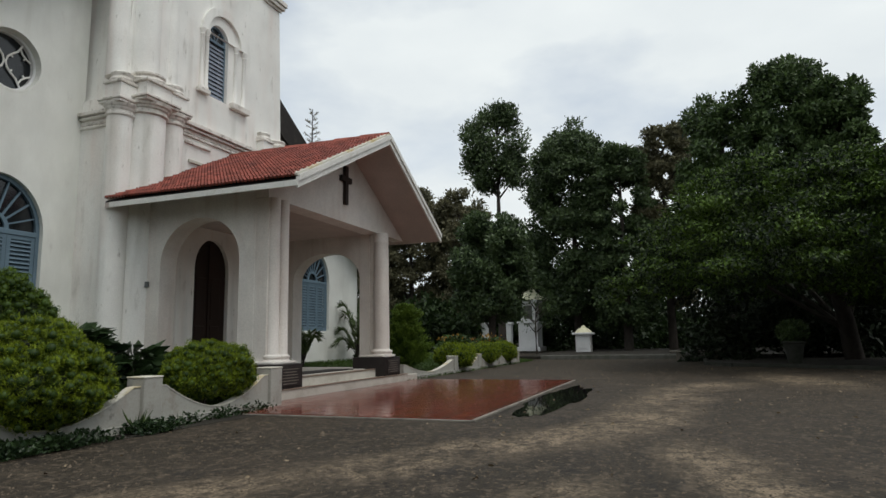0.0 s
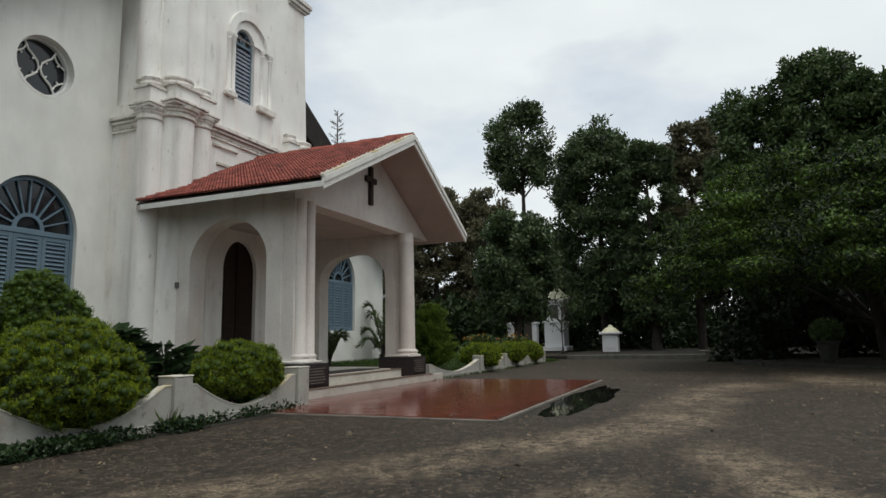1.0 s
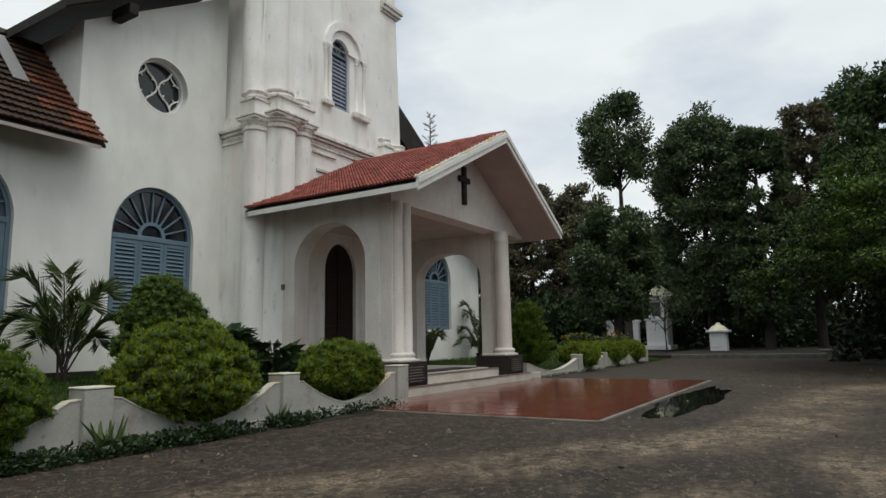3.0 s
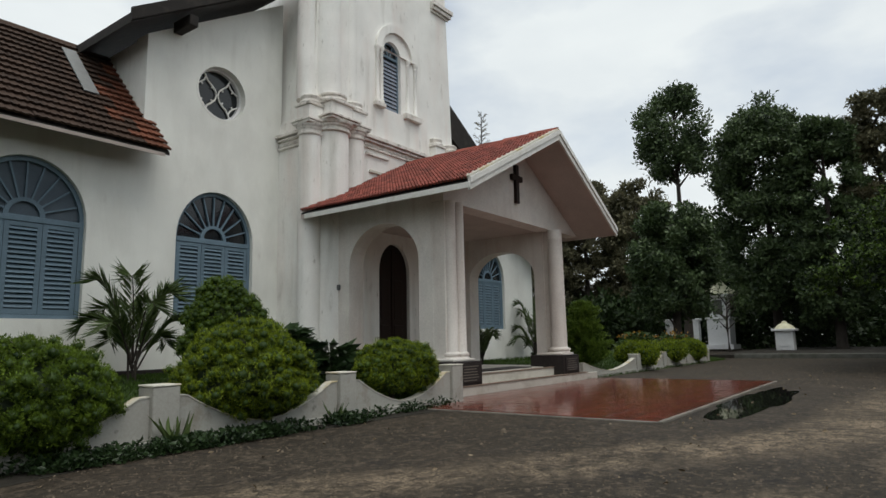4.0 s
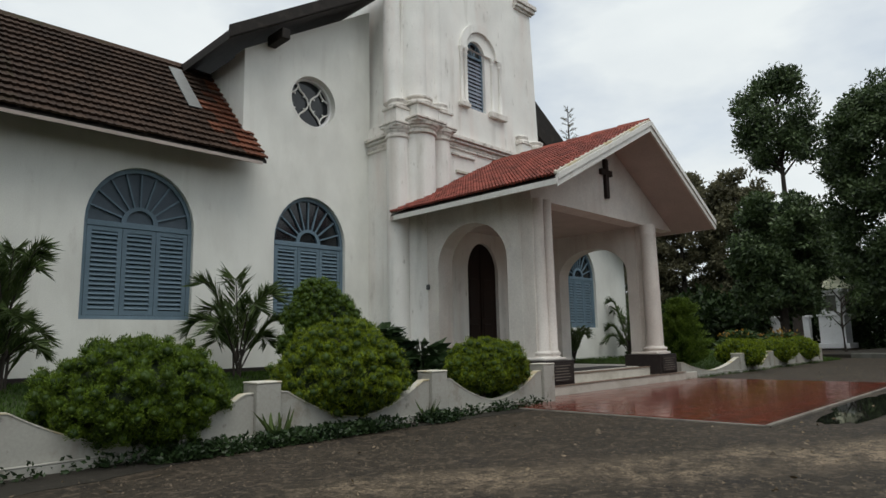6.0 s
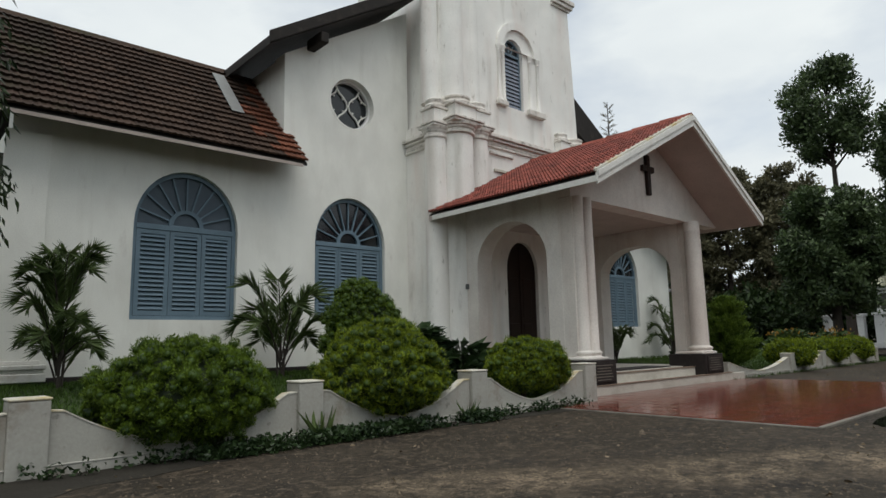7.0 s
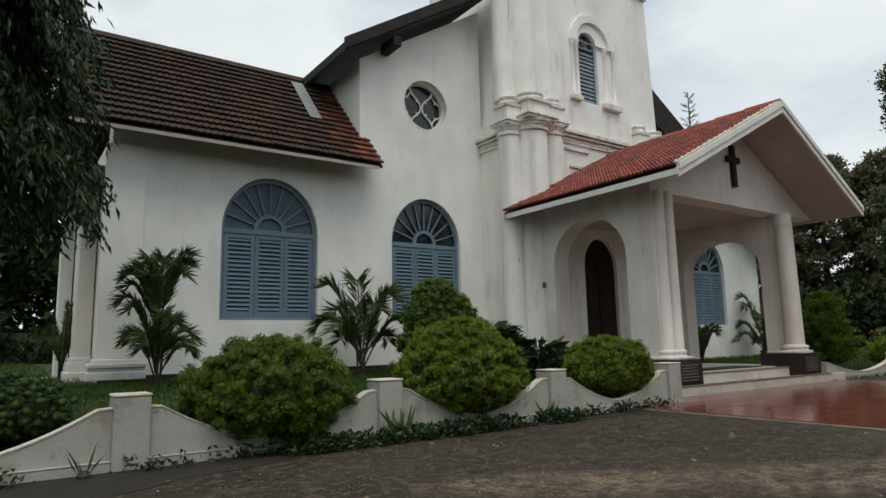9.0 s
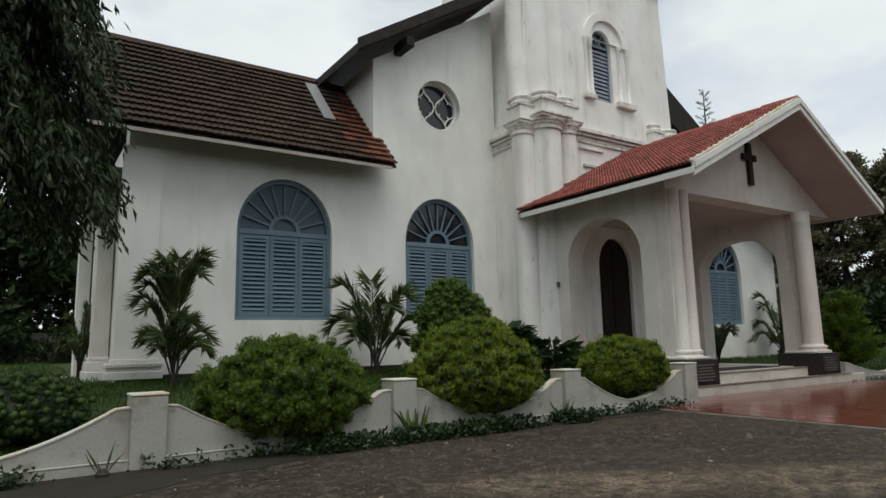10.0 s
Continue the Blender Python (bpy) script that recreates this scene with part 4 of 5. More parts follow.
# ---------------------------------------------------------------- clipped bushes
def blob(bm, cx, cy, cz, rx, ry, rz, seed, rough=0.12, sub=3):
    vs = bmesh.ops.create_icosphere(bm, subdivisions=sub, radius=1.0)["verts"]
    for v in vs:
        k = 1 + rough * noise.noise(v.co * 2.2 + Vector((seed, 0, 0)))
        v.co = Vector((cx + v.co.x * rx * k, cy + v.co.y * ry * k, cz + v.co.z * rz * k))
    return bm


def topiary(name, label, lobes, count, mat, seed, tuft=0.031, group="clipped bushes along the garden wall", knobs=1.0):
    """A clipped cypress: stem, core coloured near black for shade, and a dense uneven coat of upward-pointing sprays.
    """
    rng = np.random.default_rng(seed)
    cx, cy = lobes[0][0], lobes[0][1]
    g = lawn_height(cy, cx)
    t = thing(name, label, "bush", (cx, cy, g), group)
    part("stem", tube(bmesh.new(), [(cx, cy, g - 0.1), (cx + 0.02, cy, g + 0.3), (cx, cy, g + 0.6)], [0.06, 0.05, 0.04]), BARK, t)
    bm = bmesh.new()
    small = []
    for i, (x, y, z, rx, ry, rz) in enumerate(lobes):
        blob(bm, x, y, z, rx * 0.76, ry * 0.76, rz * 0.72, seed + i)
        # sprays gathered in knobs spread evenly over the surface, drawn in below
        n = int(820 * (rx * rz) ** 0.9 * knobs) + 36
        k = np.arange(n) + 0.5
        ph, th = np.arccos(1 - 2 * k / n), math.pi * (1 + 5 ** 0.5) * k
        for a, b in zip(ph, th):
            q = np.array([math.cos(b) * math.sin(a), math.sin(b) * math.sin(a), math.cos(a)]) + rng.normal(size=3) * 0.06
            s = rng.uniform(0.82, 0.95) + 0.08 * noise.noise(Vector(q * 2.2) + Vector((seed, 0, 0)))
            r = rng.uniform(0.045, 0.085) / knobs ** 0.5
            down = 1.0 if q[2] > 0 else 0.8
            small.append((x + q[0] * rx * s, y + q[1] * ry * s, z + q[2] * rz * s * down, r, r, r * 0.95))
    # Shade inside the bush is painted: the core is near black.
    part("core", bm, F_SHADE, t, "near-black core with the inner shade in its colour", smooth=True)
    ball = bmesh.new()
    bmesh.ops.create_icosphere(ball, subdivisions=1, radius=1.0)
    unit = np.array([v.co[:] for v in ball.verts])
    tri = np.array([[v.index for v in f.verts] for f in ball.faces])
    ball.free()
    c = np.array(small)
    # Lumps under each knob, their dark green standing in for gap shade.
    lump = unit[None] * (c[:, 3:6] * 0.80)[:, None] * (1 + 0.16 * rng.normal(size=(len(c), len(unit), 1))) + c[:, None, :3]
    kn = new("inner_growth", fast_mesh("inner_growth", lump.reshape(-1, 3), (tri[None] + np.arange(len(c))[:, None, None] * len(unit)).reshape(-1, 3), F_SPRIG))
    tagged(under(kn, t), "inner sprigs coloured dark for shade in the gaps", kind="stuff")
    p, a, d = clump_points(small, count, rng, 0.70, up=0.7, stray=0.10)
    a = d * 0.9 + np.array([0, 0, 0.7]) + rng.normal(size=a.shape) * 0.28
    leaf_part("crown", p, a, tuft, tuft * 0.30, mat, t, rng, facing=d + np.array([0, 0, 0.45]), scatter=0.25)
    return t


topiary("clipped_bush", "round clipped golden-green cypress bush behind the garden wall", [(2.58, 7.06, 0.57, 0.95, 0.86, 0.64)], 95000, F_TOPIARY_DEEP, 11)
topiary("clipped_bush", "large round clipped golden-green cypress bush behind the garden wall", [(5.24, 7.08, 0.62, 0.96, 0.82, 0.66), (5.24, 7.12, 0.93, 0.70, 0.64, 0.50)], 110000, F_TOPIARY, 12)
topiary("clipped_bush", "tall clipped green cypress bush beside the church wall", [(6.60, 9.3, 1.10, 0.94, 0.70, 0.62), (6.48, 9.3, 1.52, 0.70, 0.6, 0.50), (6.38, 9.3, 1.86, 0.42, 0.40, 0.38)], 65000, F_TOPIARY_DEEP, 13)
topiary("clipped_bush", "small round clipped golden cypress bush beside the porch", [(8.12, 7.08, 0.66, 0.68, 0.56, 0.48), (8.50, 7.02, 0.64, 0.52, 0.48, 0.46)], 70000, F_TOPIARY, 14)
topiary("clipped_bush", "low clipped green bush on the lawn", [(0.1, 7.9, 0.48, 0.62, 0.8, 0.40), (-0.9, 8.0, 0.52, 0.8, 0.8, 0.42), (-2.2, 8.0, 0.52, 0.9, 0.8, 0.5)], 45000, F_HEDGE, 15, knobs=1.4)
for k, (x, r) in enumerate(((21.2, 0.68), (24.5, 0.66), (27.4, 0.64))):
    topiary("clipped_bush", "round clipped cypress bush behind the garden wall beyond the porch", [(x, 7.55, 0.52, r, r, 0.44)], 13000, F_TOPIARY, 20 + k, 0.075,
            "clipped bushes beyond the porch", knobs=0.5)


def conifer(name, label, x, y, height, radius, seed):
    """An upright conifer: a stem and tiers of rising, feathery sprays that shorten towards a ragged tip."""
    rng = np.random.default_rng(seed)
    g = lawn_height(y, x)
    t = thing(name, label, "conifer", (x, y, g))
    part("stem", tube(bmesh.new(), [(x, y, g - 0.1), (x, y, g + height * 0.5), (x + 0.03, y, g + height * 0.97)], [0.07, 0.05, 0.012]), BARK, t)
    pts, aim = [], []
    for k in range(190):
        h = rng.uniform(0.0, 1.0) ** 1.15
        a = rng.uniform(0, 2 * math.pi)
        reach = (radius * (1 - h) ** 0.62 * min(1.0, 0.72 + h * 2.2) + 0.05) * rng.uniform(0.72, 1.12)
        root = np.array([x, y, g + 0.06 + height * 0.88 * h])
        way = np.array([math.cos(a), math.sin(a), 0.42 + 0.5 * h])
        n = 150
        u = rng.uniform(0.25, 1.0, (n, 1))
        pts.append(root + way * reach * u + rng.normal(size=(n, 3)) * np.array([0.07, 0.07, 0.04]) * (1.15 - 0.5 * u))
        aim.append(way * 0.8 + np.array([0, 0, 0.35]) + rng.normal(size=(n, 3)) * 0.45)
    leaf_part("crown", np.concatenate(pts), np.concatenate(aim), 0.085, 0.026, F_CONIFER, t, rng)


conifer("conifer_bush", "upright feathery green conifer beside the porch", 19.5, 8.7, 2.25, 0.86, 31)


# ---------------------------------------------------------------- palms and leafy plants
def frond_palm(name, label, x, y, height, fronds, reach, seed, group="palms along the church wall", mat=None, tiers=False):
    """A clump of feather fronds: arching ribs with two rows of narrow leaflets."""
    rng = np.random.default_rng(seed)
    g = lawn_height(y, x) - 0.03
    t = thing(name, label, "palm", (x, y, g), group)
    for s in range(2):
        a = rng.uniform(0, 6.3)
        part("stem", tube(bmesh.new(), [(x + 0.06 * math.cos(a), y + 0.06 * math.sin(a), g - 0.05), (x + 0.09 * math.cos(a), y + 0.09 * math.sin(a), g + height * 0.30)], [0.024, 0.016], 7), BARK, t)
    for f in range(fronds):
        a = 2 * math.pi * f / fronds + rng.uniform(-0.25, 0.25)
        steep = rng.uniform(0.34, 0.8) if f % 2 else rng.uniform(0.75, 1.05)
        upper = tiers and f % 2 == 0
        base = np.array([x, y, g + height * (rng.uniform(0.42, 0.50) if upper else rng.uniform(0.04, 0.20))])
        flat = np.array([math.cos(a), math.sin(a), 0])
        r = reach * rng.uniform(0.8, 1.1) * (1.15 - 0.5 * steep)
        rise = height * (0.52 if upper else 0.62 if tiers else 0.86) * steep * rng.uniform(0.85, 1.1)
        n = 34
        u = np.linspace(0, 1, n)[:, None]
        rib = base + flat * r * (u ** 0.95) + np.array([0, 0, 1]) * (rise * np.sin(u * math.pi * (0.52 + 0.26 * (1.05 - steep))) - 0.10 * (1 - steep) * u ** 2)
        tan = np.gradient(rib, axis=0)
        tan /= np.linalg.norm(tan, axis=1, keepdims=True)
        sd = np.cross(tan, np.array([0, 0, 1.0]))
        sd /= np.linalg.norm(sd, axis=1, keepdims=True) + 1e-6
        rows = np.arange(6, n)
        pts, aim = [], []
        for sgn in (-1, 1):
            for h in (0, 0.5):
                q = rib[rows] + h * (np.roll(rib, -1, axis=0)[rows] - rib[rows]) * (rows < n - 1)[:, None]
                pts.append(q)
                aim.append(sgn * sd[rows] * 0.75 + tan[rows] * 0.95 + np.array([0, 0, 0.10]) + rng.normal(size=(len(rows), 3)) * 0.07)
        fr = leaf_part("frond", np.concatenate(pts), np.concatenate(aim), 0.40 * reach, 0.019, mat or F_PALM, t, rng, 0.15, 0.2)
        part("rib", tube(bmesh.new(), [tuple(v) for v in rib[::3]], [0.014 * (1 - i / 12) + 0.003 for i in range(len(rib[::3]))], 5), BARK, fr)
    return t


frond_palm("palm", "feathery green areca palm against the white church wall", 2.12, 10.9, 2.0, 26, 0.68, 41, tiers=True)
frond_palm("palm", "feathery green areca palm between two arched windows", 5.75, 10.9, 1.8, 12, 1.0, 42)
frond_palm("palm", "feathery green palm at the end of the church", 1.10, 14.3, 1.4, 10, 0.42, 43)
frond_palm("palm", "small dark palm seen through the porch", 16.5, 10.7, 1.25, 9, 0.6, 44)
frond_palm("palm", "feathery green palm beyond the porch arch", 21.2, 11.4, 2.1, 11, 0.9, 45)


def broad_plant(name, label, x, y, height, spread, count, seed, mat=None):
    """A shrub of large pointed leaves on short stalks."""
    rng = np.random.default_rng(seed)
    g = lawn_height(y, x)
    t = thing(name, label, "shrub", (x, y, g))
    part("stem", tube(bmesh.new(), [(x, y, g - 0.1), (x + 0.05, y, g + height * 0.5), (x, y + 0.05, g + height * 0.8)], [0.04, 0.03, 0.02]), BARK, t)
    a = rng.uniform(0, 2 * math.pi, count)
    h = rng.uniform(0.1, 1.0, count)
    r = spread * rng.uniform(0.15, 1, count) ** 0.6 * (1.1 - 0.65 * h)
    p = np.stack([x + r * np.cos(a), y + 0.7 * r * np.sin(a), g + height * h], 1)
    aim = np.stack([np.cos(a), np.sin(a), rng.uniform(-0.5, 0.5, count)], 1)
    leaf_part("leaves", p, aim, 0.34, 0.15, mat or F_BROAD, t, rng, 0.3)
    return t


broad_plant("leafy_shrub", "dark glossy broad-leaved shrub beside the church wall", 7.95, 9.6, 1.0, 0.75, 330, 51)
broad_plant("leafy_shrub", "dark glossy broad-leaved shrub beside the porch", 9.0, 9.5, 0.66, 0.85, 330, 52)
broad_plant("leafy_shrub", "dark shrub in front of the porch wall", 9.6, 8.6, 0.45, 0.7, 260, 53)
for k, (x, y) in enumerate(((23.5, 11.5), (26.0, 12.5), (31.0, 11.0), (33.5, 10.0))):
    s = broad_plant("flowering_shrub", "green shrub with orange and yellow blooms", x, y, 0.85, 1.3, 900, 60 + k, F_MID)
    rng = np.random.default_rng(70 + k)
    p, a, d = clump_points([(x, y, 1.05, 1.2, 0.9, 0.35)], 70, rng, 0.4, up=0.8)
    tagged(leaf_part("blooms", p, a, 0.15, 0.10, F_FLOWER, s, rng, label="orange-yellow blooms"), kind="stuff")


# ---------------------------------------------------------------- trees
def tree(name, label, x, y, z0, z1, radius, clumps, leaves, leaf, mat, seed, lean=(0, 0), size=(0.22, 0.42), taper=0.5, flat=0.75, limbs=9, trunk=0.28, droop=0.0, base=0.0, extra=()):
    """A tapered trunk, limbs reaching to the clumps, and a crown of single leaves gathered in uneven clumps."""
    rng = np.random.default_rng(seed)
    t = thing(name, label, "tree", (x, y, base))
    tx, ty = x + lean[0], y + lean[1]
    cl = grow_clumps(tx, ty, z0, z1, radius, int(clumps * 2.6), rng, (size[0] * 0.5, size[1] * 0.62), taper, flat) + list(extra)
    h = z1 - base
    bm = bmesh.new()
    tube(bm, [(x, y, base - 0.2), (x + lean[0] * 0.2, y + lean[1] * 0.2, base + h * 0.25), (x + lean[0] * 0.6, y + lean[1] * 0.6, base + h * 0.55), (tx, ty, base + h * 0.86)],
         [trunk * 1.25, trunk, trunk * 0.62, trunk * 0.14], 10)
    part("trunk", bm, BARK, t, smooth=True)
    order = sorted(cl, key=lambda c: -c[3])[:limbs]
    for c in order:
        out = math.hypot(c[0] - tx, c[1] - ty)
        zb = max(base + 0.18 * h, c[2] - 0.6 - out * rng.uniform(0.4, 0.8))
        s = (zb - base) / h
        p0 = Vector((x + lean[0] * s, y + lean[1] * s, zb))
        p1 = Vector(c[:3])
        mid = p0.lerp(p1, 0.5) + Vector((0, 0, 0.08 * (p1 - p0).length))
        part("limb", tube(bmesh.new(), [p0, mid, p1], [trunk * 0.38, trunk * 0.22, trunk * 0.06], 6), BARK, t, smooth=True)
    p, a, d = clump_points(cl, leaves, rng, 0.3, droop, stray=0.3)
    leaf_part("crown", p, a, leaf, leaf * 0.5, mat, t, rng, facing=d + np.array([0, 0, 0.35]))
    return t


tree("tall_tree", "tall slender tree with a dark open crown against the sky", 44.35, 12.2, 11.6, 18.5, 3.1, 26, 13000, 0.27, F_DEEP, 101, size=(0.30, 0.46), limbs=22, trunk=0.24, flat=0.9)
tree("tree", "dark dense tree beside the white gate", 38.4, 11.2, 2.1, 9.2, 2.8, 46, 32000, 0.26, F_DEEP, 102, trunk=0.22, taper=0.35, size=(0.25, 0.42))
tree("tree", "tall dark broadleaf tree with a ragged top", 50.4, 7.7, 2.5, 17.9, 4.3, 84, 56000, 0.30, F_DEEP, 103, taper=0.35, extra=((50.4, 7.4, 17.9, 0.8, 0.8, 1.0), (50.2, 7.8, 16.7, 1.3, 1.3, 1.2)))
tree("tree", "dark broadleaf tree in the tree belt", 46.85, 3.7, 1.5, 15.4, 2.6, 50, 30000, 0.30, F_DEEP, 110, taper=0.3)
tree("tree", "olive-brown broadleaf tree in the tree belt", 50.0, 0.8, 3.0, 17.2, 2.9, 50, 34000, 0.30, F_BROWN, 104, taper=0.3)
tree("tree", "very tall dark green tree with a domed crown", 39.5, -6.4, 3.0, 16.6, 3.3, 90, 60000, 0.27, F_MID, 105, taper=0.4, trunk=0.42)
tree("tree", "tall dark green tree with a domed crown", 40.9, -2.9, 3.0, 15.4, 3.0, 70, 46000, 0.27, F_MID, 111, taper=0.35, trunk=0.35)
tree("tree", "tall dark green tree with a ragged crown", 38.2, -8.3, 3.0, 14.7, 2.2, 56, 34000, 0.27, F_MID, 106, taper=0.35, trunk=0.35)
tree("tree", "greyish green tree behind the church lawn", 55.0, 23.9, 2.0, 15.8, 3.4, 48, 26000, 0.34, F_BROWN, 107, taper=0.35)
tree("tree", "greyish green tree behind the church lawn", 56.8, 19.4, 2.0, 15.2, 3.6, 46, 26000, 0.34, F_BROWN, 108, taper=0.35)
tree("tree", "greyish green tree behind the church lawn", 53.0, 27.8, 2.0, 14.5, 3.4, 40, 18000, 0.34, F_BROWN, 112, taper=0.35)
tree("tree", "dark tree behind the gate", 56.0, 12.7, 1.5, 10.8, 2.8, 44, 20000, 0.32, F_DEEP, 113, taper=0.35)
# the broad low tree with fresh green sprays: tiers of flat clumps
rng = np.random.default_rng(120)
tiers = []
for _ in range(430):
    a, h = rng.uniform(0, 2 * math.pi), rng.uniform(0, 1)
    reach = 6.6 * (1 - 0.50 * h ** 1.6) * rng.uniform(0.35, 1.0) ** 0.5
    r = rng.uniform(0.28, 0.75)
    tiers.append((24.6 + reach * math.cos(a), -4.0 + reach * math.sin(a), 3.1 + 3.7 * h - 0.012 * reach ** 2 + rng.uniform(-0.3, 0.3), r, r, r * 0.26))
for _ in range(90):
    r = rng.uniform(0.35, 0.8)
    tiers.append((rng.uniform(20.5, 26.5), rng.uniform(-10.0, -4.6), rng.uniform(2.3, 3.5), r, r, r * 0.3))
# Sprays added behind the crown only to block top light below them.
for _ in range(90):
    r = rng.uniform(0.5, 0.95)
    tiers.append((rng.uniform(27.5, 34.5), rng.uniform(-9.0, 1.0), rng.uniform(3.6, 5.4), r, r, r * 0.3))
for _ in range(50):
    r = rng.uniform(0.35, 0.7)
    tiers.append((rng.uniform(23.0, 27.5), rng.uniform(-4.6, 0.6), rng.uniform(2.9, 3.7), r, r, r * 0.3))
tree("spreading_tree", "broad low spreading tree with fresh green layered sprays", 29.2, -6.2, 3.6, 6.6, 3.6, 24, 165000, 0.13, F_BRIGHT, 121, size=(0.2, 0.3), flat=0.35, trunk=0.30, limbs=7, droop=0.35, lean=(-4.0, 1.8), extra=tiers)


def drooping_tree():
    """The tall mast tree close by: a narrow crown of long hanging leaves."""
    rng = np.random.default_rng(130)
    x, y = -0.55, 8.6
    g = lawn_height(y, x)
    t = thing("mast_tree", "mast tree with long dark drooping leaves overhanging the lawn", "tree", (x, y, g))
    part("trunk", tube(bmesh.new(), [(x, y, g - 0.2), (x, y + 0.05, 3.0), (x + 0.05, y, 7.6)], [0.16, 0.12, 0.03], 10), BARK, t, smooth=True)
    pts, aim = [], []
    for k in range(520):
        h = rng.uniform(3.35, 7.6)
        a = rng.uniform(0, 2 * math.pi)
        reach = (1.72 - 0.13 * abs(h - 3.9)) * rng.uniform(0.3, 1.0)
        p0 = np.array([x, y, h + 0.25])
        p1 = np.array([x + reach * math.cos(a), y + reach * math.sin(a), h - 0.55 - 0.35 * reach])
        n = 150
        u = rng.uniform(0.25, 1, (n, 1))
        q = p0 + (p1 - p0) * u + np.array([0, 0, 0.35]) * np.sin(u * math.pi) + rng.normal(size=(n, 3)) * 0.07
        pts.append(q)
        aim.append(np.array([math.cos(a) * 0.25, math.sin(a) * 0.25, -1.0]) + rng.normal(size=(n, 3)) * 0.38)
        if k % 6 == 0:
            part("limb", tube(bmesh.new(), [tuple(p0), tuple((p0 + p1) / 2 + np.array([0, 0, 0.3])), tuple(p1)], [0.03, 0.018, 0.006], 5), BARK, t)
    leaf_part("crown", np.concatenate(pts), np.concatenate(aim), 0.14, 0.038, F_DROOP, t, rng, 0.2)


drooping_tree()
# thin needle tree behind the porch roof
rng = np.random.default_rng(140)
nt = thing("needle_tree", "thin bare-looking needle tree rising behind the church", "tree", (33.7, 21.5, 0.0))
part("trunk", tube(bmesh.new(), [(33.7, 21.5, -0.2), (33.75, 21.5, 9.0), (33.8, 21.5, 16.0)], [0.2, 0.11, 0.02], 8), BARK, nt)
pts, aim = [], []
for k in range(58):
    h = 9.0 + 6.8 * (k / 57) ** 0.8
    a = rng.uniform(0, 6.28)
    l = (0.22 + (16.2 - h) * 0.13) * rng.uniform(0.6, 1.25)
    root = np.array([33.75, 21.5, h])
    d = np.array([math.cos(a), math.sin(a), rng.uniform(0.3, 1.1)])
    part("limb", tube(bmesh.new(), [tuple(root), tuple(root + d * l * 0.55 - np.array([0, 0, 0.03])), tuple(root + d * l)], [0.022, 0.014, 0.006], 4), BARK, nt)
    u = rng.uniform(0.3, 1, (20, 1))
    pts.append(root + d * l * u)
    aim.append(d + rng.normal(size=(20, 3)) * 0.6)
leaf_part("crown", np.concatenate(pts), np.concatenate(aim), 0.17, 0.018, F_BROWN, nt, rng)


def sapling(x, y, height, seed):
    """A thin young tree: a bare forked stem with a few pale leaves."""
    rng = np.random.default_rng(seed)
    t = thing("sapling", "thin young tree with bare forked stem before the gate", "tree", (x, y, 0))
    part("trunk", tube(bmesh.new(), [(x, y, -0.1), (x, y + 0.05, height * 0.5), (x, y - 0.05, height)], [0.10, 0.08, 0.02], 7), BARK, t)
    pts = []
    for k in range(11):
        h = height * rng.uniform(0.42, 0.95)
        a = rng.uniform(0, 6.28)
        tip = (x + math.cos(a) * 0.9, y + math.sin(a) * 0.9, h + rng.uniform(0.6, 1.3))
        part("limb", tube(bmesh.new(), [(x, y, h), tip], [0.05, 0.015], 5), BARK, t)
        pts.append(np.array(tip) + rng.normal(size=(34, 3)) * 0.30)
    p = np.concatenate(pts)
    leaf_part("leaves", p, rng.normal(size=p.shape), 0.20, 0.09, F_MID, t, rng)


sapling(46.0, 10.1, 3.4, 141)

# ---------------------------------------------------------------- belt of woods closing the view
def woods(name, spots, label, leaves, leaf, mat, seed):
    rng = np.random.default_rng(seed)
    cl = []
    for x, y, h, r in spots:
        for _ in range(16):
            z = rng.uniform(0.0, h)
            rr = r * rng.uniform(0.35, 0.6)
            cl.append((x + rng.uniform(-1, 1) * r, y + rng.uniform(-1, 1) * r, z, rr, rr, rr * 0.8))
    p, a, d = clump_points(cl, leaves, rng, 0.3)
    p[:, 2] = np.maximum(p[:, 2], 0.05)
    ob = leaf_part(name, p, a, leaf, leaf * 0.55, mat, None, rng, facing=d + np.array([0, 0, 0.3]))
    return tagged(ob, label, "trees", kind="stuff")


rng = np.random.default_rng(150)
belt = []
for k in range(30):
    u = k / 29
    az = radians(-97 + 52 * u)
    r = 58 + rng.uniform(-4, 6)
    belt.append((-r * math.sin(az), r * math.cos(az), rng.uniform(2.5, 5.5), rng.uniform(2.2, 3.2)))
# Dark hedge colour puts under-canopy shade into this belt.
woods("woods", belt, "dark dense belt of trees and undergrowth behind the yard", 60000, 0.48, F_HEDGE, 151)
left_belt = []
for k in range(16):
    left_belt.append((-26 + 2.6 * k, 40 + rng.uniform(-3, 4), rng.uniform(8, 11), rng.uniform(2.8, 3.8)))
woods("woods", left_belt, "dark trees beyond the end of the church", 60000, 0.46, F_HEDGE, 152)
# Unseen trees added behind the camera to cut low sky light.
behind = []
for k in range(44):
    az = radians(-113 - 187 * k / 43)
    r = 27 + rng.uniform(-2, 3)
    behind.append((-r * math.sin(az), r * math.cos(az), rng.uniform(6.0, 8.5), rng.uniform(2.0, 2.8)))
woods("woods", behind, "unseen tree belt added to block low sky light", 26000, 0.9, F_DEEP, 154)
near = []
for k in range(11):
    near.append((31.5 + 0.35 * k + rng.uniform(-1, 1), -1.5 - 1.3 * k, rng.uniform(1.8, 3.2), rng.uniform(1.2, 1.8)))
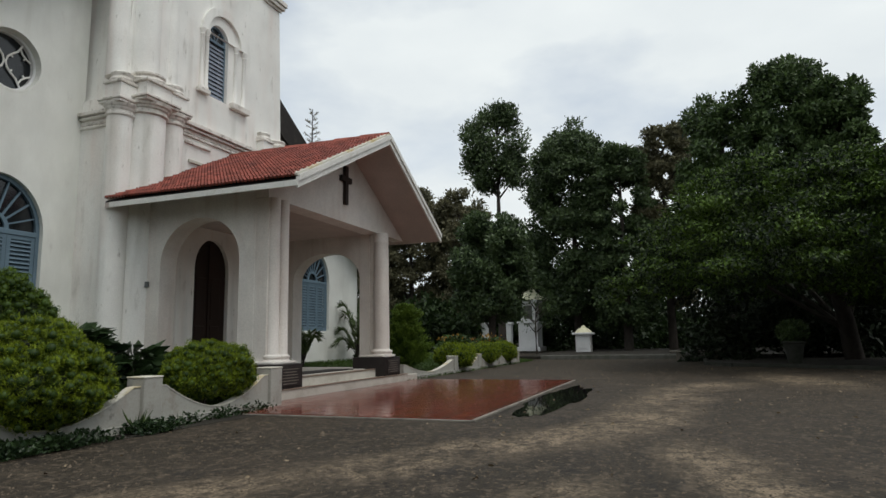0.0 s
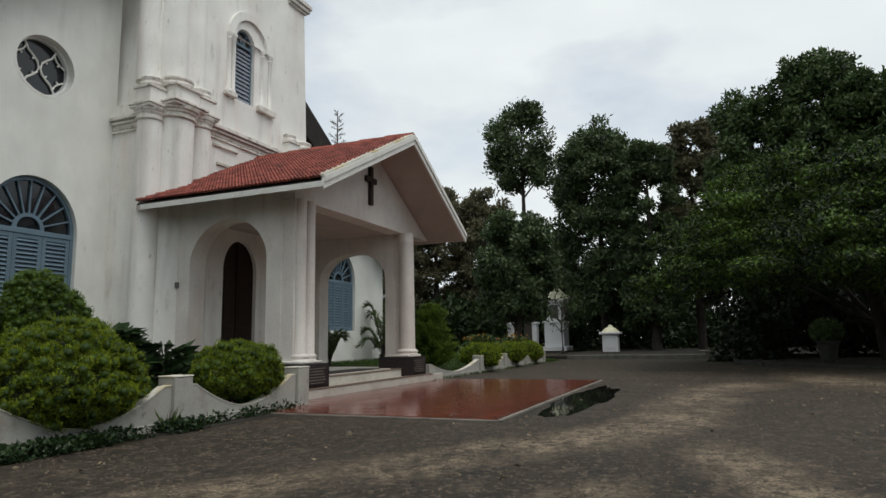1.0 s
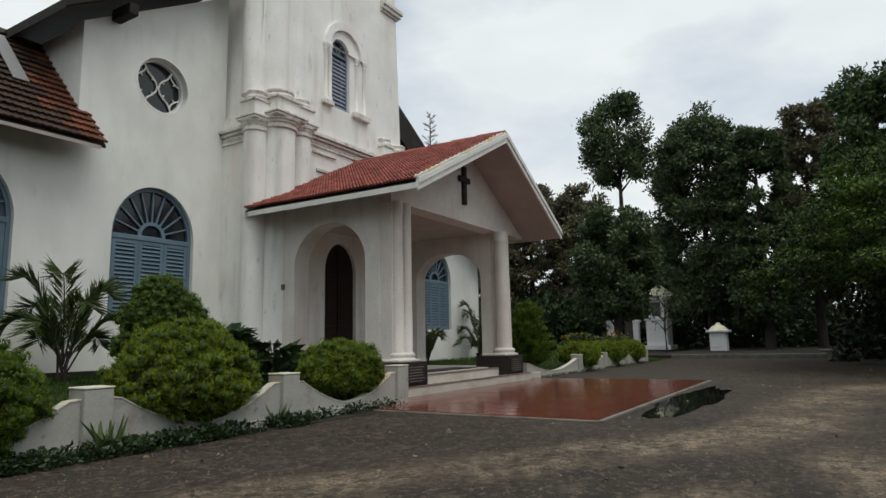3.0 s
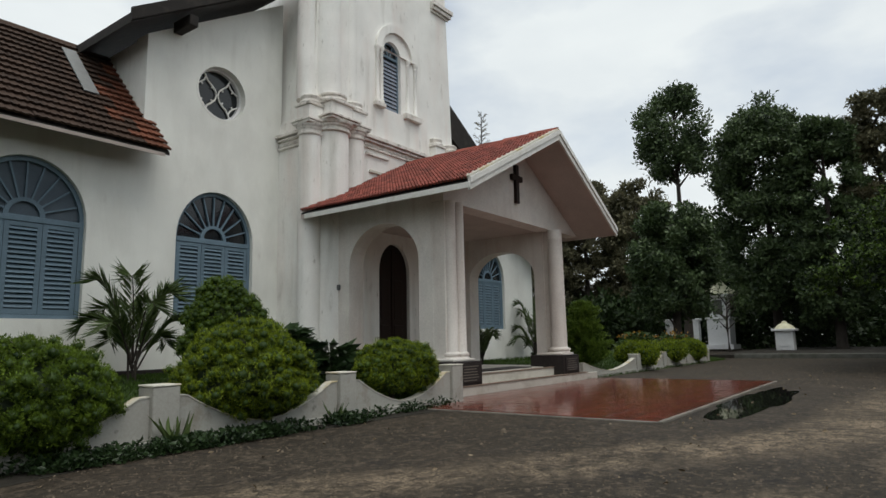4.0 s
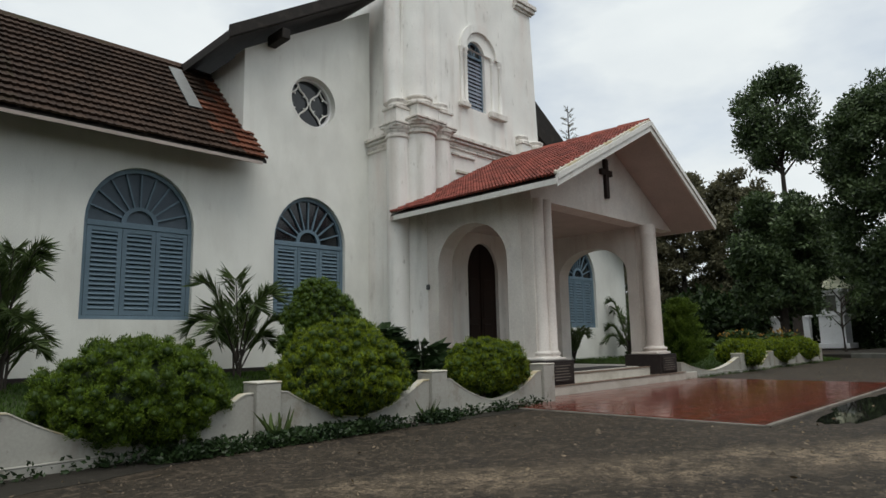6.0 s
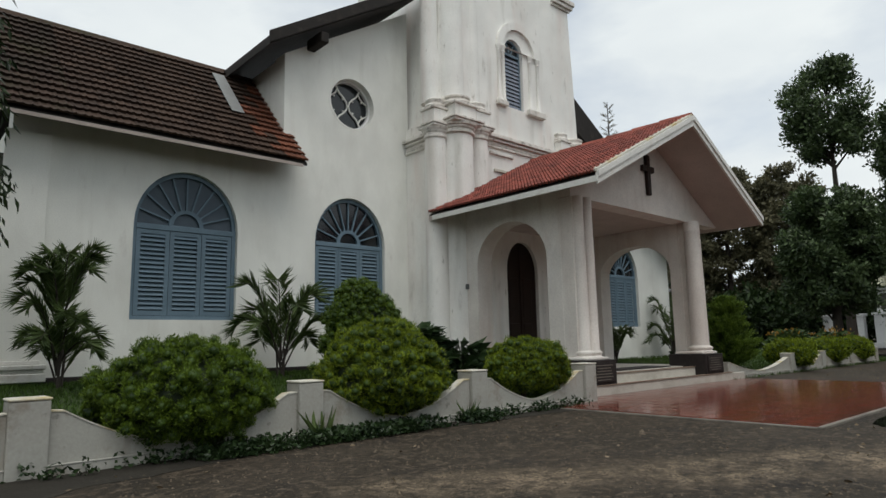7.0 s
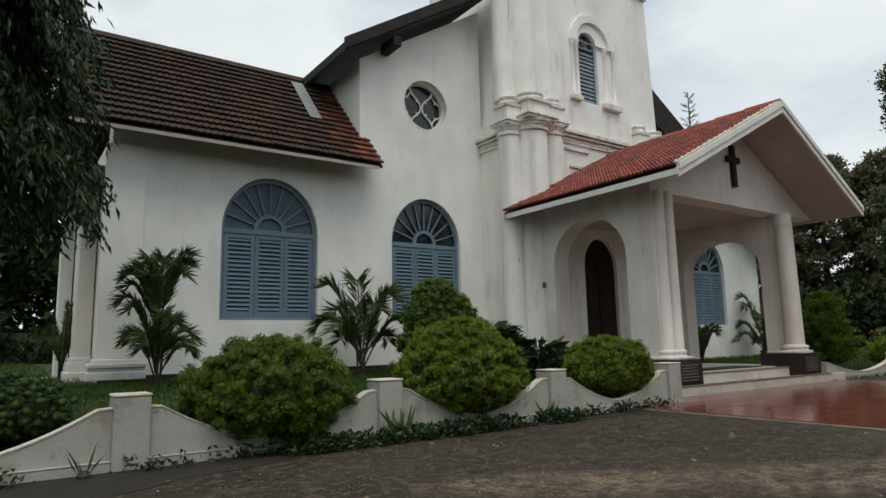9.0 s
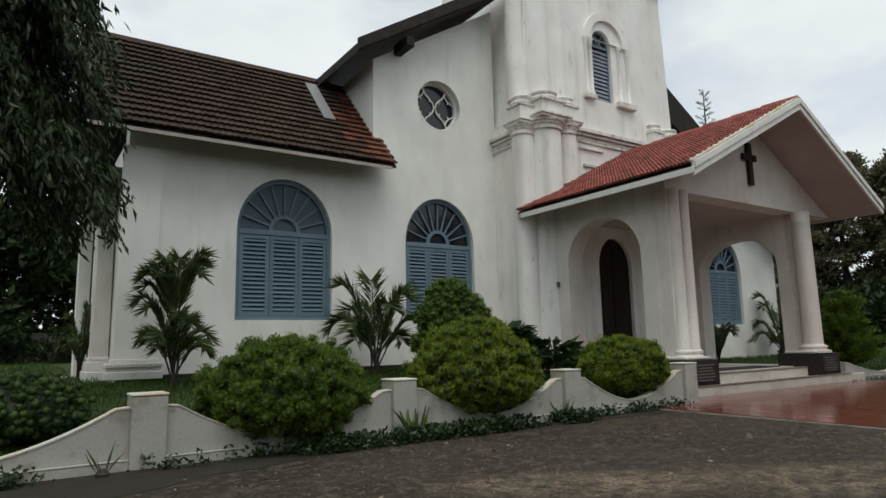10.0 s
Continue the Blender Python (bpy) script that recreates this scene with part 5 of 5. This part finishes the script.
# Near-black leaves fill what is only deep shade under the tree.
woods("undergrowth", near, "near-black leaves standing in for shade beneath the spreading tree", 22000, 0.26, F_SHADE, 153)

# ---------------------------------------------------------------- things at the far side of the yard
tagged(part("boundary_wall", boxed(34.0, 80.0, 27.0, 27.35, -0.1, 2.2, bevel=0.03), CONCRETE), "mossy grey boundary wall beyond the lawn", "wall", kind="structure")
tagged(part("kerb", boxed(33.6, 33.95, -30.0, 7.2, -0.1, 0.22, bevel=0.03), CONCRETE), "low mossy kerb along the edge of the yard", "kerb", kind="structure")
bm = bmesh.new()
box(bm, 33.96, 120, -30, 8.6, -0.1, 0.16)
tagged(part("verge", bm, EARTH_AND_SHADE), "dark earth verge under the trees", "ground", kind="structure")

tagged(part("boundary_wall", boxed(-40.0, 8.0, 36.0, 36.3, 0.2, 2.0, bevel=0.03), CONCRETE), "mossy grey boundary wall beyond the lawn", "wall", kind="structure")
low = [(-30 + 1.5 * k, 34.8, 1.9, 0.85) for k in range(25)]
woods("hedge", low, "low dark hedge before the boundary wall", 30000, 0.2, F_HEDGE, 155)
tagged(part("path", boxed(-30.0, 1.1, 15.4, 16.0, 0.40, 0.575, bevel=0.02), KERB), "worn cement garden path across the lawn", "path", kind="structure")

gate = thing("gate_pillar", "white gate pillar with a cream pitched cap", "gate pillar", (52.0, 11.9, 0))
part("base", boxed(50.8, 53.2, 10.85, 12.95, 0.1, 0.45, bevel=0.03), GATE_WHITE, gate)
part("shaft", boxed(51.1, 52.9, 11.1, 12.7, 0.45, 2.35, bevel=0.03), GATE_WHITE, gate)
part("ledge", boxed(51.0, 53.0, 11.0, 12.8, 2.35, 2.5, bevel=0.03), GATE_WHITE, gate)
part("upper_shaft", boxed(51.3, 52.7, 11.3, 12.5, 2.5, 4.0, bevel=0.03), GATE_WHITE, gate)
part("niche", boxed(51.27, 51.298, 11.55, 12.25, 2.7, 3.8, bevel=0.01), CONCRETE, gate, "grey recessed panel")
part("collar", boxed(51.0, 53.0, 11.05, 12.75, 4.0, 4.25, bevel=0.04), GATE_WHITE, gate)
part("cap", lathe(bmesh.new(), [(1.55, 4.251), (1.40, 4.36), (0.95, 4.60), (0.55, 4.95), (0.25, 5.35), (0.06, 5.6)], 52.0, 11.9, 4), CREAM, gate, "cream concave pitched cap")
for yy in (13.9, 15.9):
    post = thing("gate_post", "white painted gate post", "gate post", (52.5, yy, 0), "gate posts")
    part("shaft", boxed(52.2, 52.8, yy - 0.3, yy + 0.3, 0, 2.3, bevel=0.03), GATE_WHITE, post)
    part("cap", boxed(52.1, 52.9, yy - 0.4, yy + 0.4, 2.3, 2.5, bevel=0.04), GATE_WHITE, post)

pil = thing("stone_post", "small white post with a cream domed cap", "post", (44.6, 6.5, 0))
part("shaft", boxed(44.1, 45.1, 6.0, 7.0, 0.1, 1.32, bevel=0.04), GATE_WHITE, pil)
part("panel", boxed(44.07, 44.098, 6.2, 6.8, 0.4, 1.1, bevel=0.01), GATE_WHITE, pil)
part("ledge", boxed(43.92, 45.28, 5.82, 7.18, 1.32, 1.46, bevel=0.03), GATE_WHITE, pil)
part("cap", lathe(bmesh.new(), [(0.60, 1.461), (0.50, 1.60), (0.36, 1.72), (0.18, 1.80), (0.14, 1.90), (0.05, 1.95)], 44.6, 6.5, 20), CREAM, pil, smooth=True)

bench = thing("bench", "long pale stone bench under the trees", "bench", (31.2, -0.4, 0))
part("seat", boxed(30.95, 31.45, -1.6, 0.7, 0.36, 0.45, bevel=0.015), KERB, bench)
for yy in (-1.2, 0.3):
    part("leg", boxed(31.0, 31.4, yy - 0.12, yy + 0.12, 0, 0.36, bevel=0.015), KERB, bench)

pot = thing("planter", "tall tapered concrete planter with a trimmed shrub", "planter", (25.3, -3.55, 0))
part("bowl", lathe(bmesh.new(), [(0.22, 0), (0.24, 0.05), (0.28, 0.4), (0.35, 0.68), (0.39, 0.71), (0.39, 0.77), (0.33, 0.77), (0.31, 0.70)], 25.3, -3.55, 24), POT, pot, smooth=True)
rng = np.random.default_rng(160)
p, a, d = clump_points([(25.3, -3.55, 1.08, 0.52, 0.52, 0.42)], 3500, rng, 0.4, up=0.6)
leaf_part("shrub", p, a, 0.10, 0.05, F_MID, pot, rng, facing=d)

pot.location.z = 0.10
# Added patch: its dark colour paints the spreading tree's shade on the ground.
bed = [(33.58, -0.9), (26.4, -0.75), (25.2, -1.6), (24.2, -3.4), (22.4, -5.8), (18.5, -10.0), (33.58, -30.0)]
tagged(part("planting_bed", prism(bmesh.new(), bed, -0.1, 0.10, "z"), EARTH_AND_SHADE), "dark raised patch standing in for the spreading tree's shade", "ground", kind="structure")
# Kerb in the dark pot colour, so it looks shaded too.
bm = bmesh.new()
for (xa, ya), (xb, yb) in zip(bed[:5], bed[1:6]):
    way = Vector((xb - xa, yb - ya)).normalized()
    off = Vector((way.y, -way.x)) * -0.14
    prism(bm, [(xa, ya), (xb, yb), (xb - off.x, yb - off.y), (xa - off.x, ya - off.y)], -0.05, 0.13, "z")
tagged(part("kerb", bm, POT), "low kerb coloured dark for tree shade, round the shade patch", "kerb", kind="structure")

house = thing("side_building", "dim two-storey building with dark pitched roof behind the trees", "building", (42.0, -14.0, 0))
part("wall", pierced([(-19.0, 0.0), (-9.7, 0.0), (-9.7, 10.0), (-14.3, 13.6), (-19.0, 10.0)], [[(-12.6, 1.0), (-11.2, 1.0), (-11.2, 2.8), (-12.6, 2.8)], [(-12.6, 5.0), (-11.2, 5.0), (-11.2, 6.8), (-12.6, 6.8)]], 39.2, 39.6, "x"), CONCRETE, house)
part("wall", boxed(39.61, 50.0, -10.1, -9.7, 0, 10.0), CONCRETE, house)
part("wall", boxed(39.61, 50.0, -19.0, -18.6, 0, 10.0), CONCRETE, house)
part("floor_slab", boxed(39.61, 49.9, -18.5, -10.15, 3.8, 4.0), CONCRETE, house)
part("roof", prism(bmesh.new(), [(-9.1, 9.75), (-14.3, 14.2), (-19.6, 9.75), (-19.6, 9.5), (-14.3, 13.9), (-9.1, 9.5)], 38.4, 50.5, "x"), WOOD_DARK, house, "dark pitched roof")

# ---------------------------------------------------------------- grit on the asphalt
def grit(name, count, x0, x1, y0, y1, size, mat, seed, label):
    """Loose stones: small irregular four-sided lumps."""
    rng = np.random.default_rng(seed)
    p = np.stack([rng.uniform(x0, x1, count), rng.uniform(y0, y1, count), np.zeros(count)], 1)
    wet = (p[:, 0] > 8.6) & (p[:, 0] < 15.5) & (p[:, 1] > 1.3) & (p[:, 1] < 3.0)
    p = p[~wet]
    count = len(p)
    k = size * rng.uniform(0.35, 1.0, (count, 1, 1)) ** 1.5
    corners = np.array([[1, 0, -0.1], [-0.5, 0.85, -0.1], [-0.5, -0.85, -0.1], [0, 0, 0.55]])[None] * k + rng.normal(size=(count, 4, 3)) * 0.18 * k
    t = rng.uniform(0, 6.28, count)
    rot = np.stack([np.stack([np.cos(t), -np.sin(t), 0 * t], 1), np.stack([np.sin(t), np.cos(t), 0 * t], 1), np.stack([0 * t, 0 * t, 1 + 0 * t], 1)], 1)
    v = (np.einsum("nij,nkj->nki", rot, corners) + p[:, None]).reshape(-1, 3)
    i = np.arange(count)[:, None] * 4
    f = np.concatenate([i + np.array([0, 1, 3]), i + np.array([1, 2, 3]), i + np.array([2, 0, 3])], 1).reshape(-1, 3)
    return tagged(new(name, fast_mesh(name, v, f, mat)), label, "grit", kind="stuff")


grit("grit", 26000, 1.5, 13.0, -5.0, 6.2, 0.016, STONE, 301, "loose pale grit scattered over the asphalt")
grit("grit", 14000, 13.0, 26.0, -8.0, 6.5, 0.024, STONE, 302, "loose pale grit scattered over the asphalt")
grit("pebbles", 240, 2.0, 20.0, -5.0, 6.0, 0.05, STONE, 303, "pale pebbles lying on the asphalt")

# ---------------------------------------------------------------- grass, weeds and litter
def grass(name, x0, x1, y0, y1, count, height, seed, mat, label, lift=0.0):
    rng = np.random.default_rng(seed)
    x, y = rng.uniform(x0, x1, count), y0 + (y1 - y0) * rng.uniform(0, 1, count) ** 1.3
    z = np.array([lawn_height(v, u) if v > 6.8 else 0.0 for u, v in zip(x, y)]) - 0.02 + lift
    keep = (y < 15.3) | (y > 16.1) | (x > 1.2)
    p = np.stack([x, y, z], 1)[keep]
    count = len(p)
    a = rng.normal(size=(count, 3)) * 0.45
    a[:, 2] = 1.0
    ob = leaf_part(name, p, a, height, 0.012, mat, None, rng, 0.2, 0.5)
    return tagged(ob, label, "grass", kind="stuff")


grass("grass", -3.0, 9.9, 6.95, 12.1, 60000, 0.07, 201, F_GRASS, "short green lawn grass")
grass("grass", -22.0, 1.3, 12.2, 34.0, 32000, 0.13, 202, F_GRASS, "short green lawn grass beyond the church")
grass("grass", 16.3, 32.0, 7.2, 14.0, 30000, 0.10, 203, F_GRASS, "short green lawn grass beside the porch")


def weeds(name, x0, x1, y0, y1, count, size, seed, label, mat):
    rng = np.random.default_rng(seed)
    spots = rng.uniform(0, 1, (30, 1))
    k = np.minimum(rng.integers(0, 30, count), rng.integers(0, 30, count))
    x = x0 + (x1 - x0) * spots[k, 0] + rng.normal(size=count) * 0.11
    y = rng.uniform(y0, y1, count)
    p = np.stack([x, y, 0.01 + 0.13 * rng.uniform(0, 1, count) ** 2], 1)
    a = rng.normal(size=(count, 3))
    a[:, 2] = np.abs(a[:, 2]) * 0.5 + 0.15
    ob = leaf_part(name, p, a, size, size * 0.55, mat, None, rng, 0.25)
    return tagged(ob, label, "weeds", kind="stuff")


weeds("weeds", 2.3, 6.6, 6.22, 6.64, 4600, 0.065, 211, "creeping green weeds at the foot of the garden wall", F_BROAD)
weeds("weeds", -2.0, 3.0, 6.40, 6.64, 700, 0.06, 213, "sparse weeds at the foot of the garden wall", F_BROAD)
weeds("weeds", 6.6, 9.0, 6.48, 6.66, 500, 0.06, 212, "sparse weeds at the foot of the garden wall", F_BROAD)
bm = bmesh.new()
edge = [(-30.0 + 0.12 * i, 6.30 - 0.95 * min(1.0, max(0.0, (275 - i) / 26)) + 0.14 * noise.noise((i * 0.21, 2.0, 0.5)) + 0.06 * noise.noise((i * 0.8, 7.0, 0.5))) for i in range(321)]
prism(bm, edge + [(8.4, 6.66), (-30.0, 6.66)], -0.1, 0.004, "z")
tagged(part("verge", bm, EARTH_AND_SHADE), "damp earth strip along the garden wall", "ground", kind="structure")


def spiky(name, x, y, n, length, seed, label):
    rng = np.random.default_rng(seed)
    t = thing(name, label, "plant", (x, y, 0.0))
    part("crown_base", lathe(bmesh.new(), [(0.05, -0.02), (0.06, 0.03), (0.03, 0.07)], x, y, 10), BARK, t)
    a = np.linspace(0, 2 * math.pi, n, endpoint=False) + rng.uniform(-0.2, 0.2, n)
    aim = np.stack([np.cos(a) * 0.65, np.sin(a) * 0.4, np.ones(n)], 1)
    leaf_part("leaves", np.stack([x + 0.03 * np.cos(a), y + 0.03 * np.sin(a), np.full(n, 0.02)], 1), aim, length, 0.045 if n > 12 else 0.018, F_PALM, t, rng, 0.4)
    return t


spiky("agave", 3.95, 6.52, 14, 0.36, 221, "small grey-green agave at the foot of the wall")
spiky("grass_tuft", 6.35, 6.56, 12, 0.26, 222, "dark spiky grass tuft at the foot of the wall")
spiky("grass_tuft", 0.72, 6.5, 6, 0.24, 223, "dark spiky grass tuft at the foot of the wall")

rng = np.random.default_rng(230)
n = 420
p = np.stack([rng.uniform(0, 26, n), rng.uniform(-6, 6.2, n), np.full(n, 0.006)], 1)
a = rng.normal(size=(n, 3))
a[:, 2] = rng.uniform(0.0, 0.25, n)
tagged(leaf_part("fallen_leaves", p, a, 0.055, 0.030, F_DRY, None, rng, 0.3), "dry brown fallen leaves scattered on the asphalt", "leaves", kind="stuff")


# ---------------------------------------------------------------- roof tiles and floor tiles
def tile_mesh(name, w, l, mat, lift=0.05, roll=0.040):
    """One interlocking clay tile: two rolls across its width, a thick lower edge."""
    bm = bmesh.new()
    prof = [(0.0, 0.012), (0.16, roll), (0.32, 0.012), (0.52, 0.012), (0.70, roll), (0.86, 0.012), (1.0, 0.012)]
    rows = []
    for v, up in ((0.0, lift), (1.16, 0.0)):
        rows.append([bm.verts.new(((u - 0.5) * w, v * l, z + up)) for u, z in prof])
    low = [bm.verts.new(((u - 0.5) * w, 0.004, z + lift - 0.045)) for u, z in prof]
    for i in range(len(prof) - 1):
        bm.faces.new((rows[0][i], rows[0][i + 1], rows[1][i + 1], rows[1][i]))
        bm.faces.new((low[i], low[i + 1], rows[0][i + 1], rows[0][i]))
    me = bpy.data.meshes.new(name)
    bm.to_mesh(me)
    bm.free()
    me.materials.append(mat)
    return me


def tiled_slope(parent, origin, along, up, cols, rows, w, l, pieces, mat_for, seed, lift=0.05, roll=0.040):
    """Tiles a slope course by course. The first courses named by pieces are single tiles, the rest one joined part."""
    rng = random.Random(seed)
    along, up = Vector(along).normalized(), Vector(up).normalized()
    normal = along.cross(up).normalized()
    basis = Matrix((along, up, normal)).transposed().to_4x4()
    shared = {}
    rest = {}
    off = Vector((0, 0, 0))
    top = parent
    while top:
        off += Vector(top.location)
        top = top.parent
    for r in range(rows):
        for c in range(cols):
            mat = mat_for(c, r, rng)
            if mat.name not in shared:
                shared[mat.name] = tile_mesh("tile", w, l, mat, lift, roll)
            at = Vector(origin) + along * (w * (c + 0.5) + rng.uniform(-0.006, 0.006)) + up * (l * r + rng.uniform(-0.008, 0.008)) + normal * rng.uniform(0, 0.006)
            m = Matrix.Translation(at) @ basis @ Matrix.Rotation(rng.uniform(-0.012, 0.012), 4, "Z")
            if pieces(c, r):
                ob = new("tile", shared[mat.name])
                ob.parent = parent
                ob.matrix_local = Matrix.Translation(-off) @ m
            else:
                v, f = rest.setdefault(mat.name, ([], []))
                me = shared[mat.name]
                k = len(v)
                v.extend([m @ q.co for q in me.vertices])
                f.extend([[i + k for i in q.vertices] for q in me.polygons])
    for name, (v, f) in rest.items():
        ob = joined("tiles", v, f, bpy.data.materials[name], parent)
        tagged(ob, "remaining roof tiles", kind="stuff")


sl = Vector((0, RIDGE_Y - EAVE_Y, RIDGE_Z - EAVE_Z))
ROWS_N = 16
tiled_slope(nave_roof, (ROOF_X0, EAVE_Y - 0.02, EAVE_Z + 0.012), (1, 0, 0), sl, 24, ROWS_N, (ROOF_X1 - ROOF_X0) / 24, sl.length / ROWS_N,
            lambda c, r: c >= 6, lambda c, r, g: TILE_RUST if c - 0.04 * (r - 5) ** 2 > 19.9 + g.uniform(-1.1, 1.1) else TILE_OLD, 5, 0.062, 0.028)
porch_roof = part("porch_roof", prism(bmesh.new(), [(GX0, GZE - 0.018), (GAX, GZA - 0.018), (GX1, GZE - 0.018), (GX1, GZE + 0.01), (GAX, GZA + 0.01), (GX0, GZE + 0.01)], GY + 0.03, YT - 0.03),
                  WOOD_DARK, porch, "red clay tile roof of the porch")
pl = Vector((GAX - GX0, 0, GZA - GZE))
pr = Vector((GAX - GX1, 0, GZA - GZE))
PW = (YT - 0.05 - GY - 0.02) / 28
tiled_slope(porch_roof, (GX0 - 0.03, YT - 0.05, GZE + 0.02), (0, -1, 0), pl, 28, 21, PW, pl.length / 21, lambda c, r: r < 10, lambda c, r, g: TILE_RED, 6, 0.052, 0.050)
tiled_slope(porch_roof, (GX1 + 0.03, GY + 0.02, GZE + 0.02), (0, 1, 0), pr, 28, 21, PW, pr.length / 21, lambda c, r: False, lambda c, r, g: TILE_RED, 7)
cap_mesh = None
for k in range(13):
    if cap_mesh is None:
        bm = prism(bmesh.new(), [(-0.15, 0.02), (-0.08, 0.12), (0.0, 0.15), (0.08, 0.12), (0.15, 0.02)], 0.0, 0.385)
        cap_mesh = mesh_of(bm, "ridge_tile", TILE_RED)
    ob = new("ridge_tile", cap_mesh)
    ob.location = (GAX, GY + k * 0.365, GZA + 0.012 * (k % 2))
    ob.rotation_euler = (0.03, 0, 0)
    under(ob, porch_roof)

bm = boxed(-0.192, 0.192, -0.181, 0.181, -0.012, 0.012, bevel=0.004)
flag = mesh_of(bm, "tile", APRON)
rg = random.Random(9)
for i in range(21):
    for j in range(12):
        ob = new("tile", flag)
        ob.location = (8.43 + 0.4 * (i + 0.5), 2.79 + 0.3655 * (j + 0.5), 0.016 + rg.uniform(-0.001, 0.0012))
        ob.rotation_euler = (rg.uniform(-0.003, 0.003), rg.uniform(-0.003, 0.003), 0)
        under(ob, apron)
